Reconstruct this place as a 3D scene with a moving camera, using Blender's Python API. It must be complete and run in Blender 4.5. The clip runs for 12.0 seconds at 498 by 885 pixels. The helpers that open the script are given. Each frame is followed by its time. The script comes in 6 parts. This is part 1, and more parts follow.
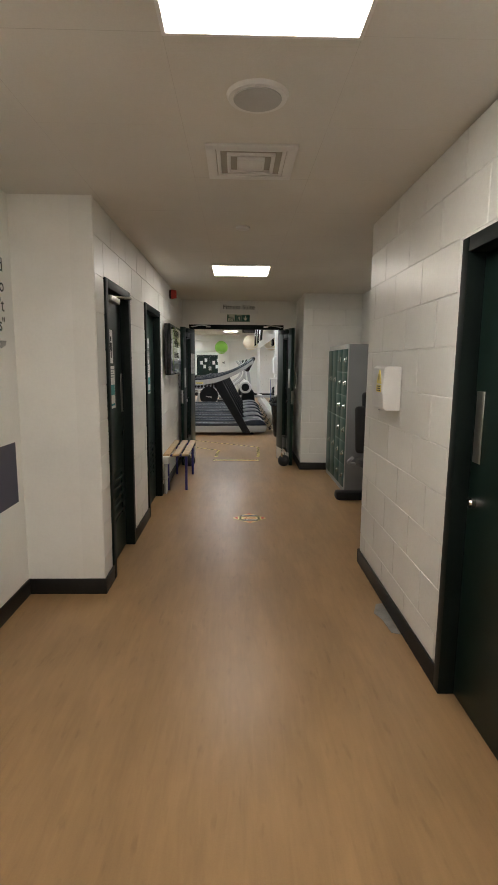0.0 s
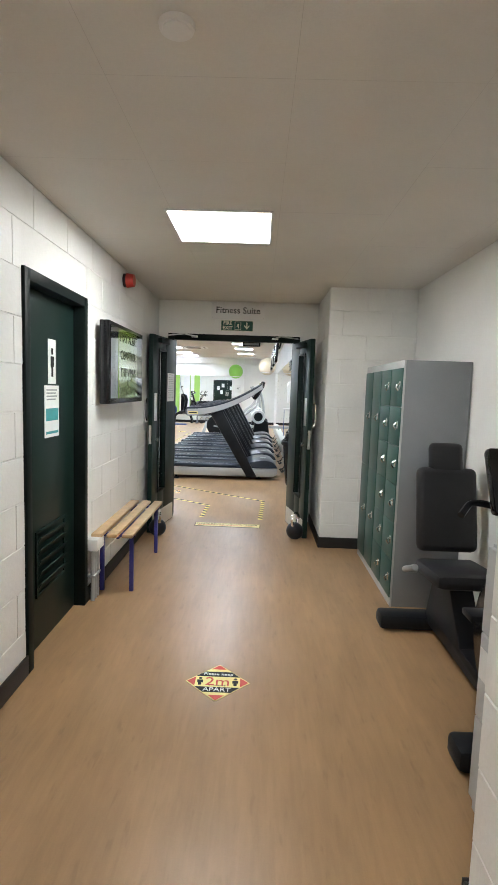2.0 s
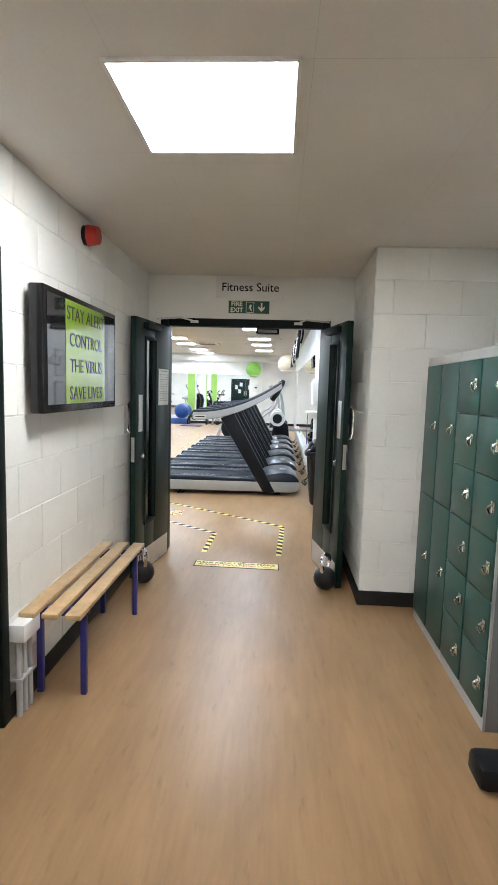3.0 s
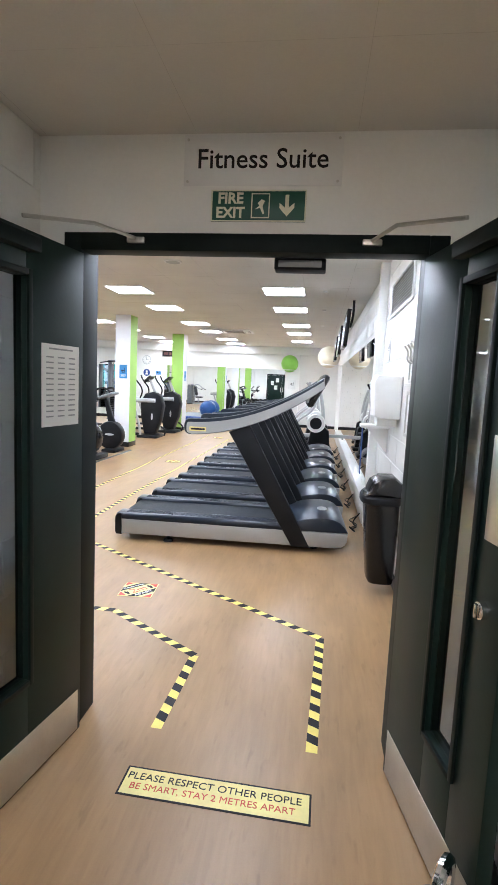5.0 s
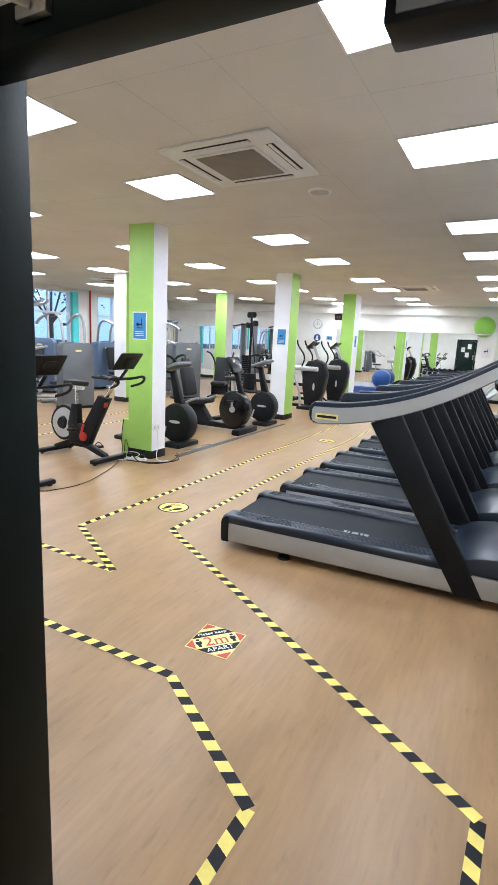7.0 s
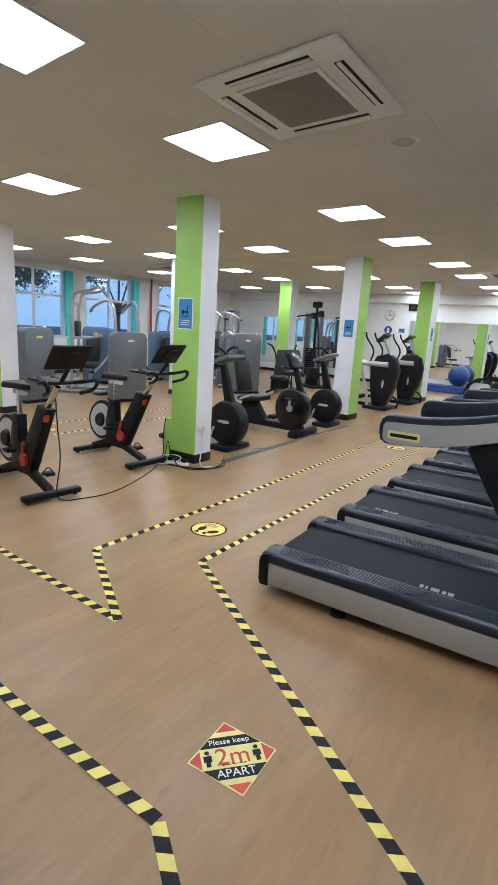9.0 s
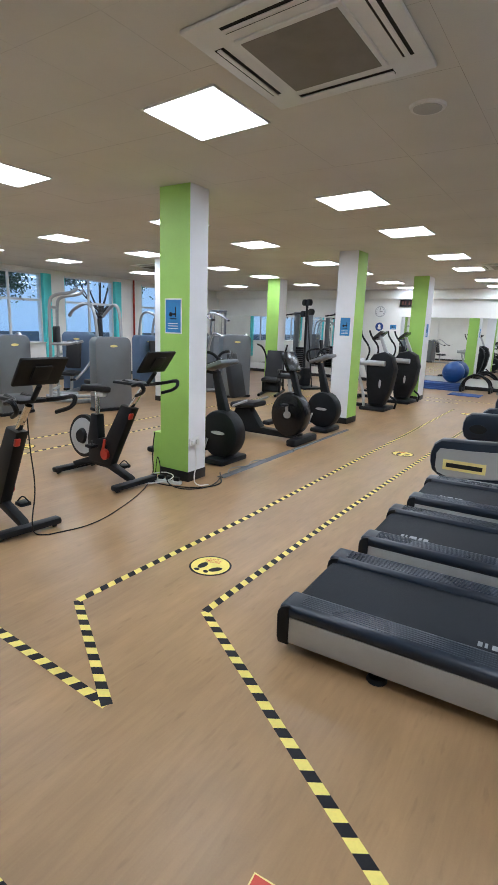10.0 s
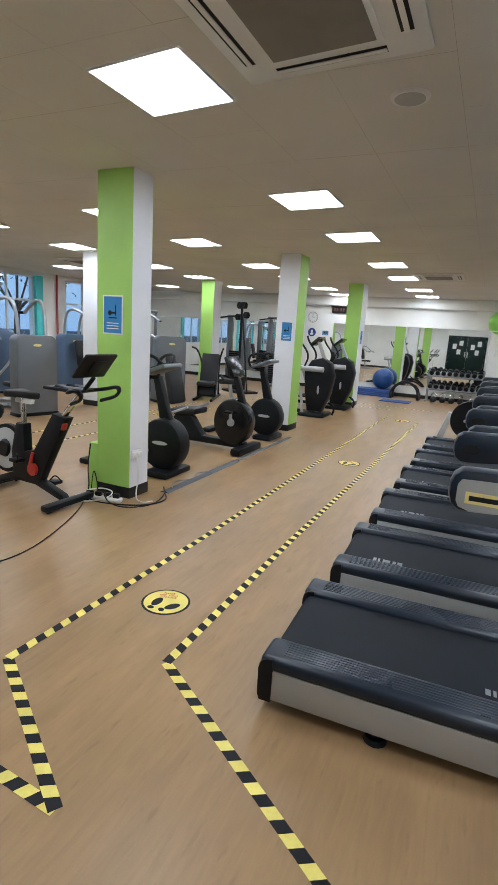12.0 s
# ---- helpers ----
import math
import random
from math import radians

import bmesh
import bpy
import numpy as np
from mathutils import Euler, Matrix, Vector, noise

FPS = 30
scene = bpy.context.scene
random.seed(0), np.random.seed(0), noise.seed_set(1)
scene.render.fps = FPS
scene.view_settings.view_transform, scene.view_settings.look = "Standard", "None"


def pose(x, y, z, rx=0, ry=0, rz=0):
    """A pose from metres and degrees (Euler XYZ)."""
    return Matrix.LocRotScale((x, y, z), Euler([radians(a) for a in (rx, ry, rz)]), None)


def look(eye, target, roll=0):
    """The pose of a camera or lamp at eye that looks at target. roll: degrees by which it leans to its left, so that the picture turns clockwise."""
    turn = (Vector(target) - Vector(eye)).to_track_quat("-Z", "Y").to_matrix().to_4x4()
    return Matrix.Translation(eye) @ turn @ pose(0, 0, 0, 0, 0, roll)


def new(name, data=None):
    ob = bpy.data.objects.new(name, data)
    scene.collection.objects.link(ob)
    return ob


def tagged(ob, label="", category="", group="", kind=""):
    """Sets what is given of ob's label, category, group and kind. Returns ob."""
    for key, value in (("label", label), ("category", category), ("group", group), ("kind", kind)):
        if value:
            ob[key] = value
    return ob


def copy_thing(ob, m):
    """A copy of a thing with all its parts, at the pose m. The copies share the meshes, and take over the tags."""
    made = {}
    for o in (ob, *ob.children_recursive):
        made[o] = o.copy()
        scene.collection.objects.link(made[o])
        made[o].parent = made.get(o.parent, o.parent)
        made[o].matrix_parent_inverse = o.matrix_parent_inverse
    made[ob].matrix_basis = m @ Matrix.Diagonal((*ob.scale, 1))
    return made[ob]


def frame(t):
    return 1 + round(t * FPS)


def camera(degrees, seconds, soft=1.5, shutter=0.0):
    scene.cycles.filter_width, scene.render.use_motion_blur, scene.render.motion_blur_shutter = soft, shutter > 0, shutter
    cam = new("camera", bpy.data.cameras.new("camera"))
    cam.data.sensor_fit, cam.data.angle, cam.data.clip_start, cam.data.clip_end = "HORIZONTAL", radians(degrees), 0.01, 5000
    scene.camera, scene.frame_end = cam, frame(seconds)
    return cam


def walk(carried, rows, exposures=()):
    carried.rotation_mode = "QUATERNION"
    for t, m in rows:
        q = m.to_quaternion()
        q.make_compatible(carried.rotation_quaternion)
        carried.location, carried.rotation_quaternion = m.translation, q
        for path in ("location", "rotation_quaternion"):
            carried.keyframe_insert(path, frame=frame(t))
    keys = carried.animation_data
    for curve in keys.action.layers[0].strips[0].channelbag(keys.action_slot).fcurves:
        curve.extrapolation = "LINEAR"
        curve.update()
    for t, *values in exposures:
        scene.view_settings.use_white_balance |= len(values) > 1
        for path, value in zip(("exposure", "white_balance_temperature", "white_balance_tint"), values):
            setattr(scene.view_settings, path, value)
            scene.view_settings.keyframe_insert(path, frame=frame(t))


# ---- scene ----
cam = camera(52.0, 12.0, 0.9)
EXPOSURES = [(0.0, 0.58, 6900, 12), (0.5, 0.56, 6400, 10), (1.0, 0.96, 6300, 10), (1.5, 1.30, 6250, 10), (2.5, 1.64, 6050, 10), (4.5, 1.56, 6200, 14), (5.5, 1.6, 6000, 15), (6.5, 1.4, 6200, 15), (7.2, 1.2, 6250, 13), (8.8, 0.66, 6200, 12), (10.0, 0.58, 6200, 12), (12.0, 0.50, 6350, 11)]
PATH = [
    (0, (-0.036, -8.199, 1.502), (0.012, -6.223, 1.199), 0.5),
    (0.5, (0.07, -7.702, 1.499), (0.113, -5.718, 1.252), 2.0),
    (1, (0.147, -7.115, 1.509), (0.186, -5.127, 1.294), 1.2),
    (1.5, (0.233, -6.481, 1.479), (0.224, -4.491, 1.278), 2.1),
    (2, (0.257, -5.82, 1.501), (0.223, -3.83, 1.297), 1.9),
    (2.5, (0.281, -5.181, 1.507), (0.218, -3.193, 1.301), 1.5),
    (2.7, (0.265, -4.923, 1.507), (0.177, -2.936, 1.298), 1.5),
    (4.3, (0.275, -2.805, 1.566), (0.139, -0.82, 1.355), 1.9),
    (4.5, (0.276, -2.59, 1.549), (0.134, -0.606, 1.334), 2.1),
    (5, (0.247, -2.007, 1.549), (-0.007, -0.037, 1.316), 2.7),
    (5.5, (0.203, -1.504, 1.557), (-0.066, 0.458, 1.28), 2.5),
    (6, (0.234, -1.121, 1.545), (-0.3, 0.773, 1.192), 2.7),
    (6.5, (0.23, -0.852, 1.586), (-0.439, 0.994, 1.205), 2.3),
    (7, (0.266, -0.673, 1.587), (-0.629, 1.071, 1.19), 2.9),
    (7.2, (0.285, -0.612, 1.59), (-0.693, 1.082, 1.175), 3.5),
    (8.8, (-0.013, 0.024, 1.563), (-1.08, 1.658, 1.129), 2.8),
    (9, (-0.064, 0.121, 1.58), (-1.164, 1.732, 1.139), 3.5),
    (9.5, (-0.268, 0.34, 1.587), (-1.387, 1.937, 1.144), 3.9),
    (10, (-0.488, 0.52, 1.601), (-1.546, 2.158, 1.16), 2.0),
    (10.5, (-0.693, 0.713, 1.602), (-1.689, 2.389, 1.161), 1.8),
    (11, (-0.862, 0.782, 1.604), (-1.723, 2.534, 1.171), 2.2),
    (11.5, (-0.91, 0.775, 1.607), (-1.651, 2.585, 1.188), 2.3),
    (12, (-0.889, 0.745, 1.6), (-1.696, 2.526, 1.181), 3.7),
]
walk(cam, [(t, look(eye, target, roll)) for t, eye, target, roll in PATH], EXPOSURES)

# ---- world, light, exposure ----
world = bpy.data.worlds.new("sky")
scene.world = world
world.use_nodes = True
wn = world.node_tree.nodes
sky = wn.new("ShaderNodeTexSky")
sky.sky_type, sky.sun_disc = "NISHITA", False
sky.dust_density, sky.ozone_density, sky.air_density = 0.1, 8.0, 1.2
sky.sun_elevation, sky.sun_rotation = radians(32), radians(200)
world.node_tree.links.new(sky.outputs[0], wn["Background"].inputs[0])
wn["Background"].inputs[1].default_value = 0.15
sun = new("sun", bpy.data.lights.new("sun", "SUN"))
sun.data.energy, sun.data.angle, sun.data.color = 0.5, radians(12), (1, 0.95, 0.88)
sun.matrix_world = look((20, -30, 12), (0, 0, 0))
LAMP_GYM, LAMP_CORRIDOR = 13.0, 14.0


# ---- materials ----
def mat(name, col, rough=0.5, metal=0.0, var=0.08, scale=5.0, bump=0.05, fine=90.0, coat=0.0, island=0.0, spec=0.5):
    m = bpy.data.materials.new(name)
    m.use_nodes = True
    n, l = m.node_tree.nodes, m.node_tree.links
    b = n["Principled BSDF"]
    g = n.new("ShaderNodeNewGeometry")
    n1, n2 = n.new("ShaderNodeTexNoise"), n.new("ShaderNodeTexNoise")
    n1.inputs["Scale"].default_value, n1.inputs["Detail"].default_value = scale, 4
    n2.inputs["Scale"].default_value, n2.inputs["Detail"].default_value = fine, 3
    l.new(g.outputs["Position"], n1.inputs["Vector"])
    l.new(g.outputs["Position"], n2.inputs["Vector"])
    add = n.new("ShaderNodeMath")
    add.operation = "MULTIPLY_ADD"
    l.new(n2.outputs[0], add.inputs[0])
    add.inputs[1].default_value = 0.35
    l.new(n1.outputs[0], add.inputs[2])
    ramp = n.new("ShaderNodeValToRGB")
    ramp.color_ramp.elements[0].position, ramp.color_ramp.elements[1].position = 0.42, 0.92
    ramp.color_ramp.elements[0].color = (*[c * (1 - var) for c in col], 1)
    ramp.color_ramp.elements[1].color = (*[min(1, c * (1 + var)) for c in col], 1)
    l.new(add.outputs[0], ramp.inputs[0])
    out = ramp.outputs[0]
    if island:
        oi, hs = n.new("ShaderNodeObjectInfo"), n.new("ShaderNodeHueSaturation")
        mr = n.new("ShaderNodeMapRange")
        mr.inputs[3].default_value, mr.inputs[4].default_value = 1 - island, 1 + island
        l.new(oi.outputs["Random"], mr.inputs[0])
        l.new(mr.outputs[0], hs.inputs["Value"])
        l.new(out, hs.inputs["Color"])
        out = hs.outputs[0]
    l.new(out, b.inputs["Base Color"])
    rr = n.new("ShaderNodeMapRange")
    rr.inputs[3].default_value, rr.inputs[4].default_value = max(0.02, rough - 0.045), min(1, rough + 0.045)
    l.new(n1.outputs[0], rr.inputs[0])
    l.new(rr.outputs[0], b.inputs["Roughness"])
    b.inputs["Metallic"].default_value = metal
    b.inputs["Coat Weight"].default_value = coat
    b.inputs["Specular IOR Level"].default_value = spec
    if bump:
        bp = n.new("ShaderNodeBump")
        bp.inputs["Strength"].default_value, bp.inputs["Distance"].default_value = bump, 0.004
        l.new(n2.outputs[0], bp.inputs["Height"])
        l.new(bp.outputs[0], b.inputs["Normal"])
    return m


def glow(name, col, strength):
    m = bpy.data.materials.new(name)
    m.use_nodes = True
    b = m.node_tree.nodes["Principled BSDF"]
    b.inputs["Base Color"].default_value = (0.8, 0.8, 0.8, 1)
    b.inputs["Emission Color"].default_value, b.inputs["Emission Strength"].default_value = (*col, 1), strength
    return m


def vinyl():
    m = mat("vinyl_wood_floor", (0.355, 0.218, 0.106), 0.36, 0, 0.08, 2.0, 0.03, 160, spec=0.4)
    n, l = m.node_tree.nodes, m.node_tree.links
    b = n["Principled BSDF"]
    g = n.new("ShaderNodeNewGeometry")
    prev = None
    for sc, lo, hi, stretch in ((1.0, 0.89, 1.09, (5.5, 1.3, 1)), (1.0, 0.93, 1.06, (40, 4.0, 1)), (1.0, 0.93, 1.06, (0.9, 0.5, 1))):
        mp = n.new("ShaderNodeMapping")
        mp.inputs["Scale"].default_value = stretch
        l.new(g.outputs["Position"], mp.inputs[0])
        t = n.new("ShaderNodeTexNoise")
        t.inputs["Scale"].default_value, t.inputs["Detail"].default_value, t.inputs["Distortion"].default_value = sc, 5, 0.6
        l.new(mp.outputs[0], t.inputs["Vector"])
        r = n.new("ShaderNodeMapRange")
        r.inputs[1].default_value, r.inputs[2].default_value = 0.3, 0.7
        r.inputs[3].default_value, r.inputs[4].default_value = lo, hi
        l.new(t.outputs[0], r.inputs[0])
        if prev is None:
            prev = r.outputs[0]
        else:
            mu = n.new("ShaderNodeMath")
            mu.operation = "MULTIPLY"
            l.new(prev, mu.inputs[0])
            l.new(r.outputs[0], mu.inputs[1])
            prev = mu.outputs[0]
    # short dark flecks of the printed grain
    mp = n.new("ShaderNodeMapping")
    mp.inputs["Scale"].default_value = (24, 6, 1)
    l.new(g.outputs["Position"], mp.inputs[0])
    t = n.new("ShaderNodeTexNoise")
    t.inputs["Scale"].default_value, t.inputs["Detail"].default_value = 1.0, 2
    l.new(mp.outputs[0], t.inputs["Vector"])
    r = n.new("ShaderNodeMapRange")
    r.inputs[1].default_value, r.inputs[2].default_value, r.inputs[3].default_value, r.inputs[4].default_value = 0.62, 0.72, 1.0, 0.87
    l.new(t.outputs[0], r.inputs[0])
    mu = n.new("ShaderNodeMath")
    mu.operation = "MULTIPLY"
    l.new(prev, mu.inputs[0])
    l.new(r.outputs[0], mu.inputs[1])
    hs = n.new("ShaderNodeHueSaturation")
    old = b.inputs["Base Color"].links[0].from_socket
    l.new(old, hs.inputs["Color"])
    l.new(mu.outputs[0], hs.inputs["Value"])
    l.new(hs.outputs[0], b.inputs["Base Color"])
    return m


FLOOR = vinyl()
PAINT = mat("white_block_paint", (0.82, 0.82, 0.79), 0.36, 0, 0.05, 3, 0.25, 55, 0, 0.02)
WALLW = mat("white_wall_paint", (0.83, 0.83, 0.80), 0.5, 0, 0.05, 2, 0.1, 60)
CEIL = mat("ceiling_tile_white", (0.71, 0.695, 0.655), 0.85, 0, 0.06, 1.3, 0.15, 140)
JOINT = mat("ceiling_joint", (0.40, 0.38, 0.34), 0.9)
JOINTC = mat("corridor_ceiling_joint", (0.60, 0.58, 0.54), 0.9)
SKIRT = mat("black_vinyl_skirting", (0.014, 0.014, 0.014), 0.45, 0, 0.3, 9, spec=0.3)
DOORG = mat("dark_green_door_paint", (0.008, 0.021, 0.017), 0.4, 0, 0.2, 4, 0.05, spec=0.2)
FRAMEG = mat("green_black_frame_gloss", (0.006, 0.011, 0.010), 0.5, 0, 0.25, 5, spec=0.14)
STEEL = mat("brushed_steel", (0.60, 0.59, 0.56), 0.35, 1, 0.08, 8)
CHROME = mat("chrome", (0.8, 0.8, 0.8), 0.12, 1, 0.03, 8, 0)
LOCKG = mat("green_locker_door", (0.018, 0.075, 0.062), 0.4, 0, 0.12, 4, 0.04)
GREY = mat("grey_locker_steel", (0.24, 0.255, 0.27), 0.5, 0, 0.08, 3)
LGREY = mat("pale_grey_steel", (0.45, 0.46, 0.46), 0.45, 0, 0.08, 5)
BLACK = mat("black_plastic", (0.009, 0.010, 0.012), 0.42, 0, 0.25, 8, 0.08, spec=0.2)
GLOSSB = mat("gloss_black_plastic", (0.008, 0.008, 0.009), 0.2, 0, 0.2, 6, 0.02, spec=0.4)
VINYLB = mat("black_upholstery", (0.014, 0.014, 0.016), 0.48, 0, 0.2, 9, 0.2, spec=0.35)
BELT = mat("running_belt_rubber", (0.009, 0.012, 0.017), 0.62, 0, 0.2, 7, 0.25, 220, spec=0.2)
RAILB = mat("dark_blue_side_rail", (0.010, 0.017, 0.030), 0.30, 0, 0.05, 3, 0.02, spec=0.4)
# rail colour made lighter: the bluish highlights on the ridges are painted in
RIDGE = mat("grip_strip_highlight", (0.030, 0.040, 0.058), 0.28, 0, 0.05, 3, 0.02, spec=0.5)
SILVER = mat("silver_paint", (0.42, 0.43, 0.43), 0.4, 0.35, 0.05, 5, 0.03)
MACH = mat("machine_grey_shroud", (0.16, 0.175, 0.195), 0.38, 0.25, 0.08, 4, 0.03)
MACHB = mat("machine_blue_grey_shroud", (0.13, 0.20, 0.32), 0.38, 0.2, 0.08, 4, 0.03)
TUBE = mat("silver_grey_tube", (0.40, 0.42, 0.44), 0.35, 0.6, 0.06, 6, 0.02)
GREEN = mat("lime_green_paint", (0.36, 0.62, 0.13), 0.5, 0, 0.08, 2.5, 0.08)
COLW = mat("column_white_paint", (0.80, 0.81, 0.84), 0.5, 0, 0.05, 3, 0.08)
YELLOW = mat("yellow_vinyl", (0.86, 0.72, 0.17), 0.45, 0, 0.12, 9, 0.04)
PALEY = mat("pale_yellow_vinyl", (0.84, 0.72, 0.28), 0.5, 0, 0.1, 9, 0.04)
TAPEB = mat("black_tape", (0.010, 0.010, 0.013), 0.5, 0, 0.4, 12, 0.06, spec=0.2)
RED = mat("red_print", (0.62, 0.07, 0.04), 0.5, 0, 0.1, 7)
ALARM = mat("red_alarm_plastic", (0.42, 0.03, 0.02), 0.35, 0, 0.1, 7)
WHITEP = mat("white_plastic", (0.78, 0.78, 0.77), 0.35, 0, 0.04, 6, 0.02)
PAPER = mat("white_paper", (0.78, 0.78, 0.76), 0.7, 0, 0.05, 6, 0.03)
INK = mat("black_ink", (0.014, 0.014, 0.014), 0.6, 0, 0.1, 6, 0, spec=0.25)
GINK = mat("grey_print", (0.30, 0.31, 0.32), 0.6, 0, 0.1, 6, 0)
TEALP = mat("teal_print", (0.05, 0.30, 0.32), 0.6, 0, 0.1, 6, 0)
EXITG = mat("exit_sign_green", (0.006, 0.085, 0.055), 0.4, 0, 0.1, 6, 0)
CREAMP = mat("pale_sign_print", (0.75, 0.76, 0.60), 0.5, 0, 0.05, 6, 0)
BLUEP = mat("poster_blue", (0.03, 0.22, 0.50), 0.4, 0, 0.1, 6, 0)
NAVY = mat("navy_wall_band", (0.05, 0.05, 0.085), 0.5, 0, 0.1, 4, 0.1)
PINE = mat("varnished_pine_slat", (0.52, 0.36, 0.19), 0.4, 0, 0.18, 14, 0.06)
BLUEST = mat("navy_blue_steel", (0.03, 0.03, 0.20), 0.4, 0, 0.12, 6)
# translucent film made opaque; base colour raised for the daylight coming through it
TEAL = mat("turquoise_reveal", (0.10, 0.70, 0.72), 0.5, 0, 0.1, 4)
BALLB = mat("blue_rubber_ball", (0.008, 0.06, 0.22), 0.3, 0, 0.15, 6, 0.05)
BALLG = mat("green_rubber_ball", (0.28, 0.62, 0.10), 0.4, 0, 0.08, 6, 0.05)
BALLC = mat("cream_rubber_ball", (0.68, 0.60, 0.45), 0.5, 0, 0.06, 6, 0.05)
MATB = mat("blue_foam_mat", (0.03, 0.08, 0.28), 0.7, 0, 0.15, 6, 0.2)
MIRROR = mat("mirror_silver", (0.86, 0.88, 0.87), 0.02, 1, 0.0, 3, 0)
for node in list(MIRROR.node_tree.nodes):
    if node.bl_idname == "ShaderNodeMapRange":
        MIRROR.node_tree.nodes.remove(node)
MIRROR.node_tree.nodes["Principled BSDF"].inputs["Roughness"].default_value = 0.015
PANEL_G = glow("led_panel_gym", (0.91, 1.0, 1.09), LAMP_GYM)
PANEL_C = glow("led_panel_corridor", (1.0, 0.98, 0.93), LAMP_CORRIDOR)
SCREEN = mat("dark_screen_glass", (0.012, 0.012, 0.014), 0.06, 0, 0.05, 4, 0, 90, 0.5)
BLADE = mat("leaf_green", (0.03, 0.07, 0.03), 0.6, 0, 0.3, 9)
BARK = mat("bark", (0.06, 0.045, 0.035), 0.9, 0, 0.3, 9)
GROUND = mat("wet_asphalt_yard", (0.06, 0.065, 0.07), 0.8, 0, 0.3, 1.5)
HOUSEW = mat("far_render_wall", (0.30, 0.34, 0.40), 0.8, 0, 0.15, 1)


def glass():
    m = bpy.data.materials.new("window_glass")
    m.use_nodes = True
    b = m.node_tree.nodes["Principled BSDF"]
    b.inputs["Base Color"].default_value = (0.85, 0.92, 0.95, 1)
    b.inputs["Roughness"].default_value = 0.01
    b.inputs["Transmission Weight"].default_value = 1
    b.inputs["IOR"].default_value = 1.45
    return m


GLASS = glass()


# ---- mesh tools ----
def B():
    return bmesh.new()


def box(bm, c, s, bevel=0.0, rot=None, seg=2):
    """A box by centre and size, its edges rounded by bevel."""
    r = bmesh.ops.create_cube(bm, size=1.0)
    vs = r["verts"]
    bmesh.ops.scale(bm, vec=s, verts=vs)
    if bevel:
        es = list({e for v in vs for e in v.link_edges})
        rb = bmesh.ops.bevel(bm, geom=es, offset=min(bevel, min(s) * 0.49), segments=seg, affect="EDGES", profile=0.5)
        vs = list({v for f in rb["faces"] for v in f.verts} | {v for v in vs if v.is_valid})
    if rot:
        bmesh.ops.rotate(bm, cent=(0, 0, 0), matrix=Euler([radians(a) for a in rot]).to_matrix(), verts=vs)
    bmesh.ops.translate(bm, vec=c, verts=vs)
    return bm


def bx(bm, x0, x1, y0, y1, z0, z1, bevel=0.0):
    return box(bm, ((x0 + x1) / 2, (y0 + y1) / 2, (z0 + z1) / 2), (abs(x1 - x0), abs(y1 - y0), abs(z1 - z0)), bevel)


def cyl(bm, p, q, r, r2=None, seg=16):
    p, q = Vector(p), Vector(q)
    d = q - p
    m = Matrix.Translation((p + q) / 2) @ d.to_track_quat("Z", "Y").to_matrix().to_4x4()
    bmesh.ops.create_cone(bm, cap_ends=True, segments=seg, radius1=r, radius2=r if r2 is None else r2, depth=d.length, matrix=m)
    return bm


def ball(bm, c, r, sx=1, sy=1, sz=1, u=20, v=12):
    bmesh.ops.create_uvsphere(bm, u_segments=u, v_segments=v, radius=r, matrix=Matrix.Translation(c) @ Matrix.Diagonal((sx, sy, sz, 1)))
    return bm


def tube(bm, pts, r, seg=8, smooth=3):
    """A bent round tube through points, the bends rounded."""
    P = [Vector(p) for p in pts]
    for _ in range(smooth if len(P) > 2 else 0):
        Q = [P[0]]
        for a, b in zip(P, P[1:]):
            Q += [a.lerp(b, 0.25), a.lerp(b, 0.75)]
        P = Q + [P[-1]]
    rings, nrm = [], None
    for i, p in enumerate(P):
        t = (P[min(i + 1, len(P) - 1)] - P[max(i - 1, 0)]).normalized()
        if nrm is None:
            nrm = t.orthogonal().normalized()
        nrm = (nrm - t * nrm.dot(t)).normalized()
        bi = t.cross(nrm)
        rings.append([bm.verts.new(p + r * (math.cos(a) * nrm + math.sin(a) * bi)) for a in [2 * math.pi * k / seg for k in range(seg)]])
    for A, C in zip(rings, rings[1:]):
        for k in range(seg):
            bm.faces.new((A[k], A[(k + 1) % seg], C[(k + 1) % seg], C[k]))
    bm.faces.new(rings[0][::-1])
    bm.faces.new(rings[-1])
    return bm


def prism(bm, outline, axis, a, b, bevel=0.0):
    """An outline of (u, v) pairs swept along an axis from a to b: 'y' sweeps (x, z), 'x' sweeps (y, z), 'z' sweeps (x, y)."""
    def at(u, v, w):
        return {"y": (u, w, v), "x": (w, u, v), "z": (u, v, w)}[axis]
    lo, hi = [bm.verts.new(at(u, v, a)) for u, v in outline], [bm.verts.new(at(u, v, b)) for u, v in outline]
    fs = [bm.faces.new(lo), bm.faces.new(hi[::-1])]
    n = len(outline)
    for i in range(n):
        fs.append(bm.faces.new((lo[i], hi[i], hi[(i + 1) % n], lo[(i + 1) % n])))
    bmesh.ops.recalc_face_normals(bm, faces=fs)
    if bevel:
        es = list(set(fs[0].edges) | set(fs[1].edges))
        bmesh.ops.bevel(bm, geom=es, offset=bevel, segments=2, affect="EDGES", profile=0.5)
    return bm


def ell(cx, cz, rx, rz, n=24, a0=0, a1=360):
    return [(cx + rx * math.cos(radians(a0 + (a1 - a0) * k / n)), cz + rz * math.sin(radians(a0 + (a1 - a0) * k / n))) for k in range(n if a1 - a0 == 360 else n + 1)]


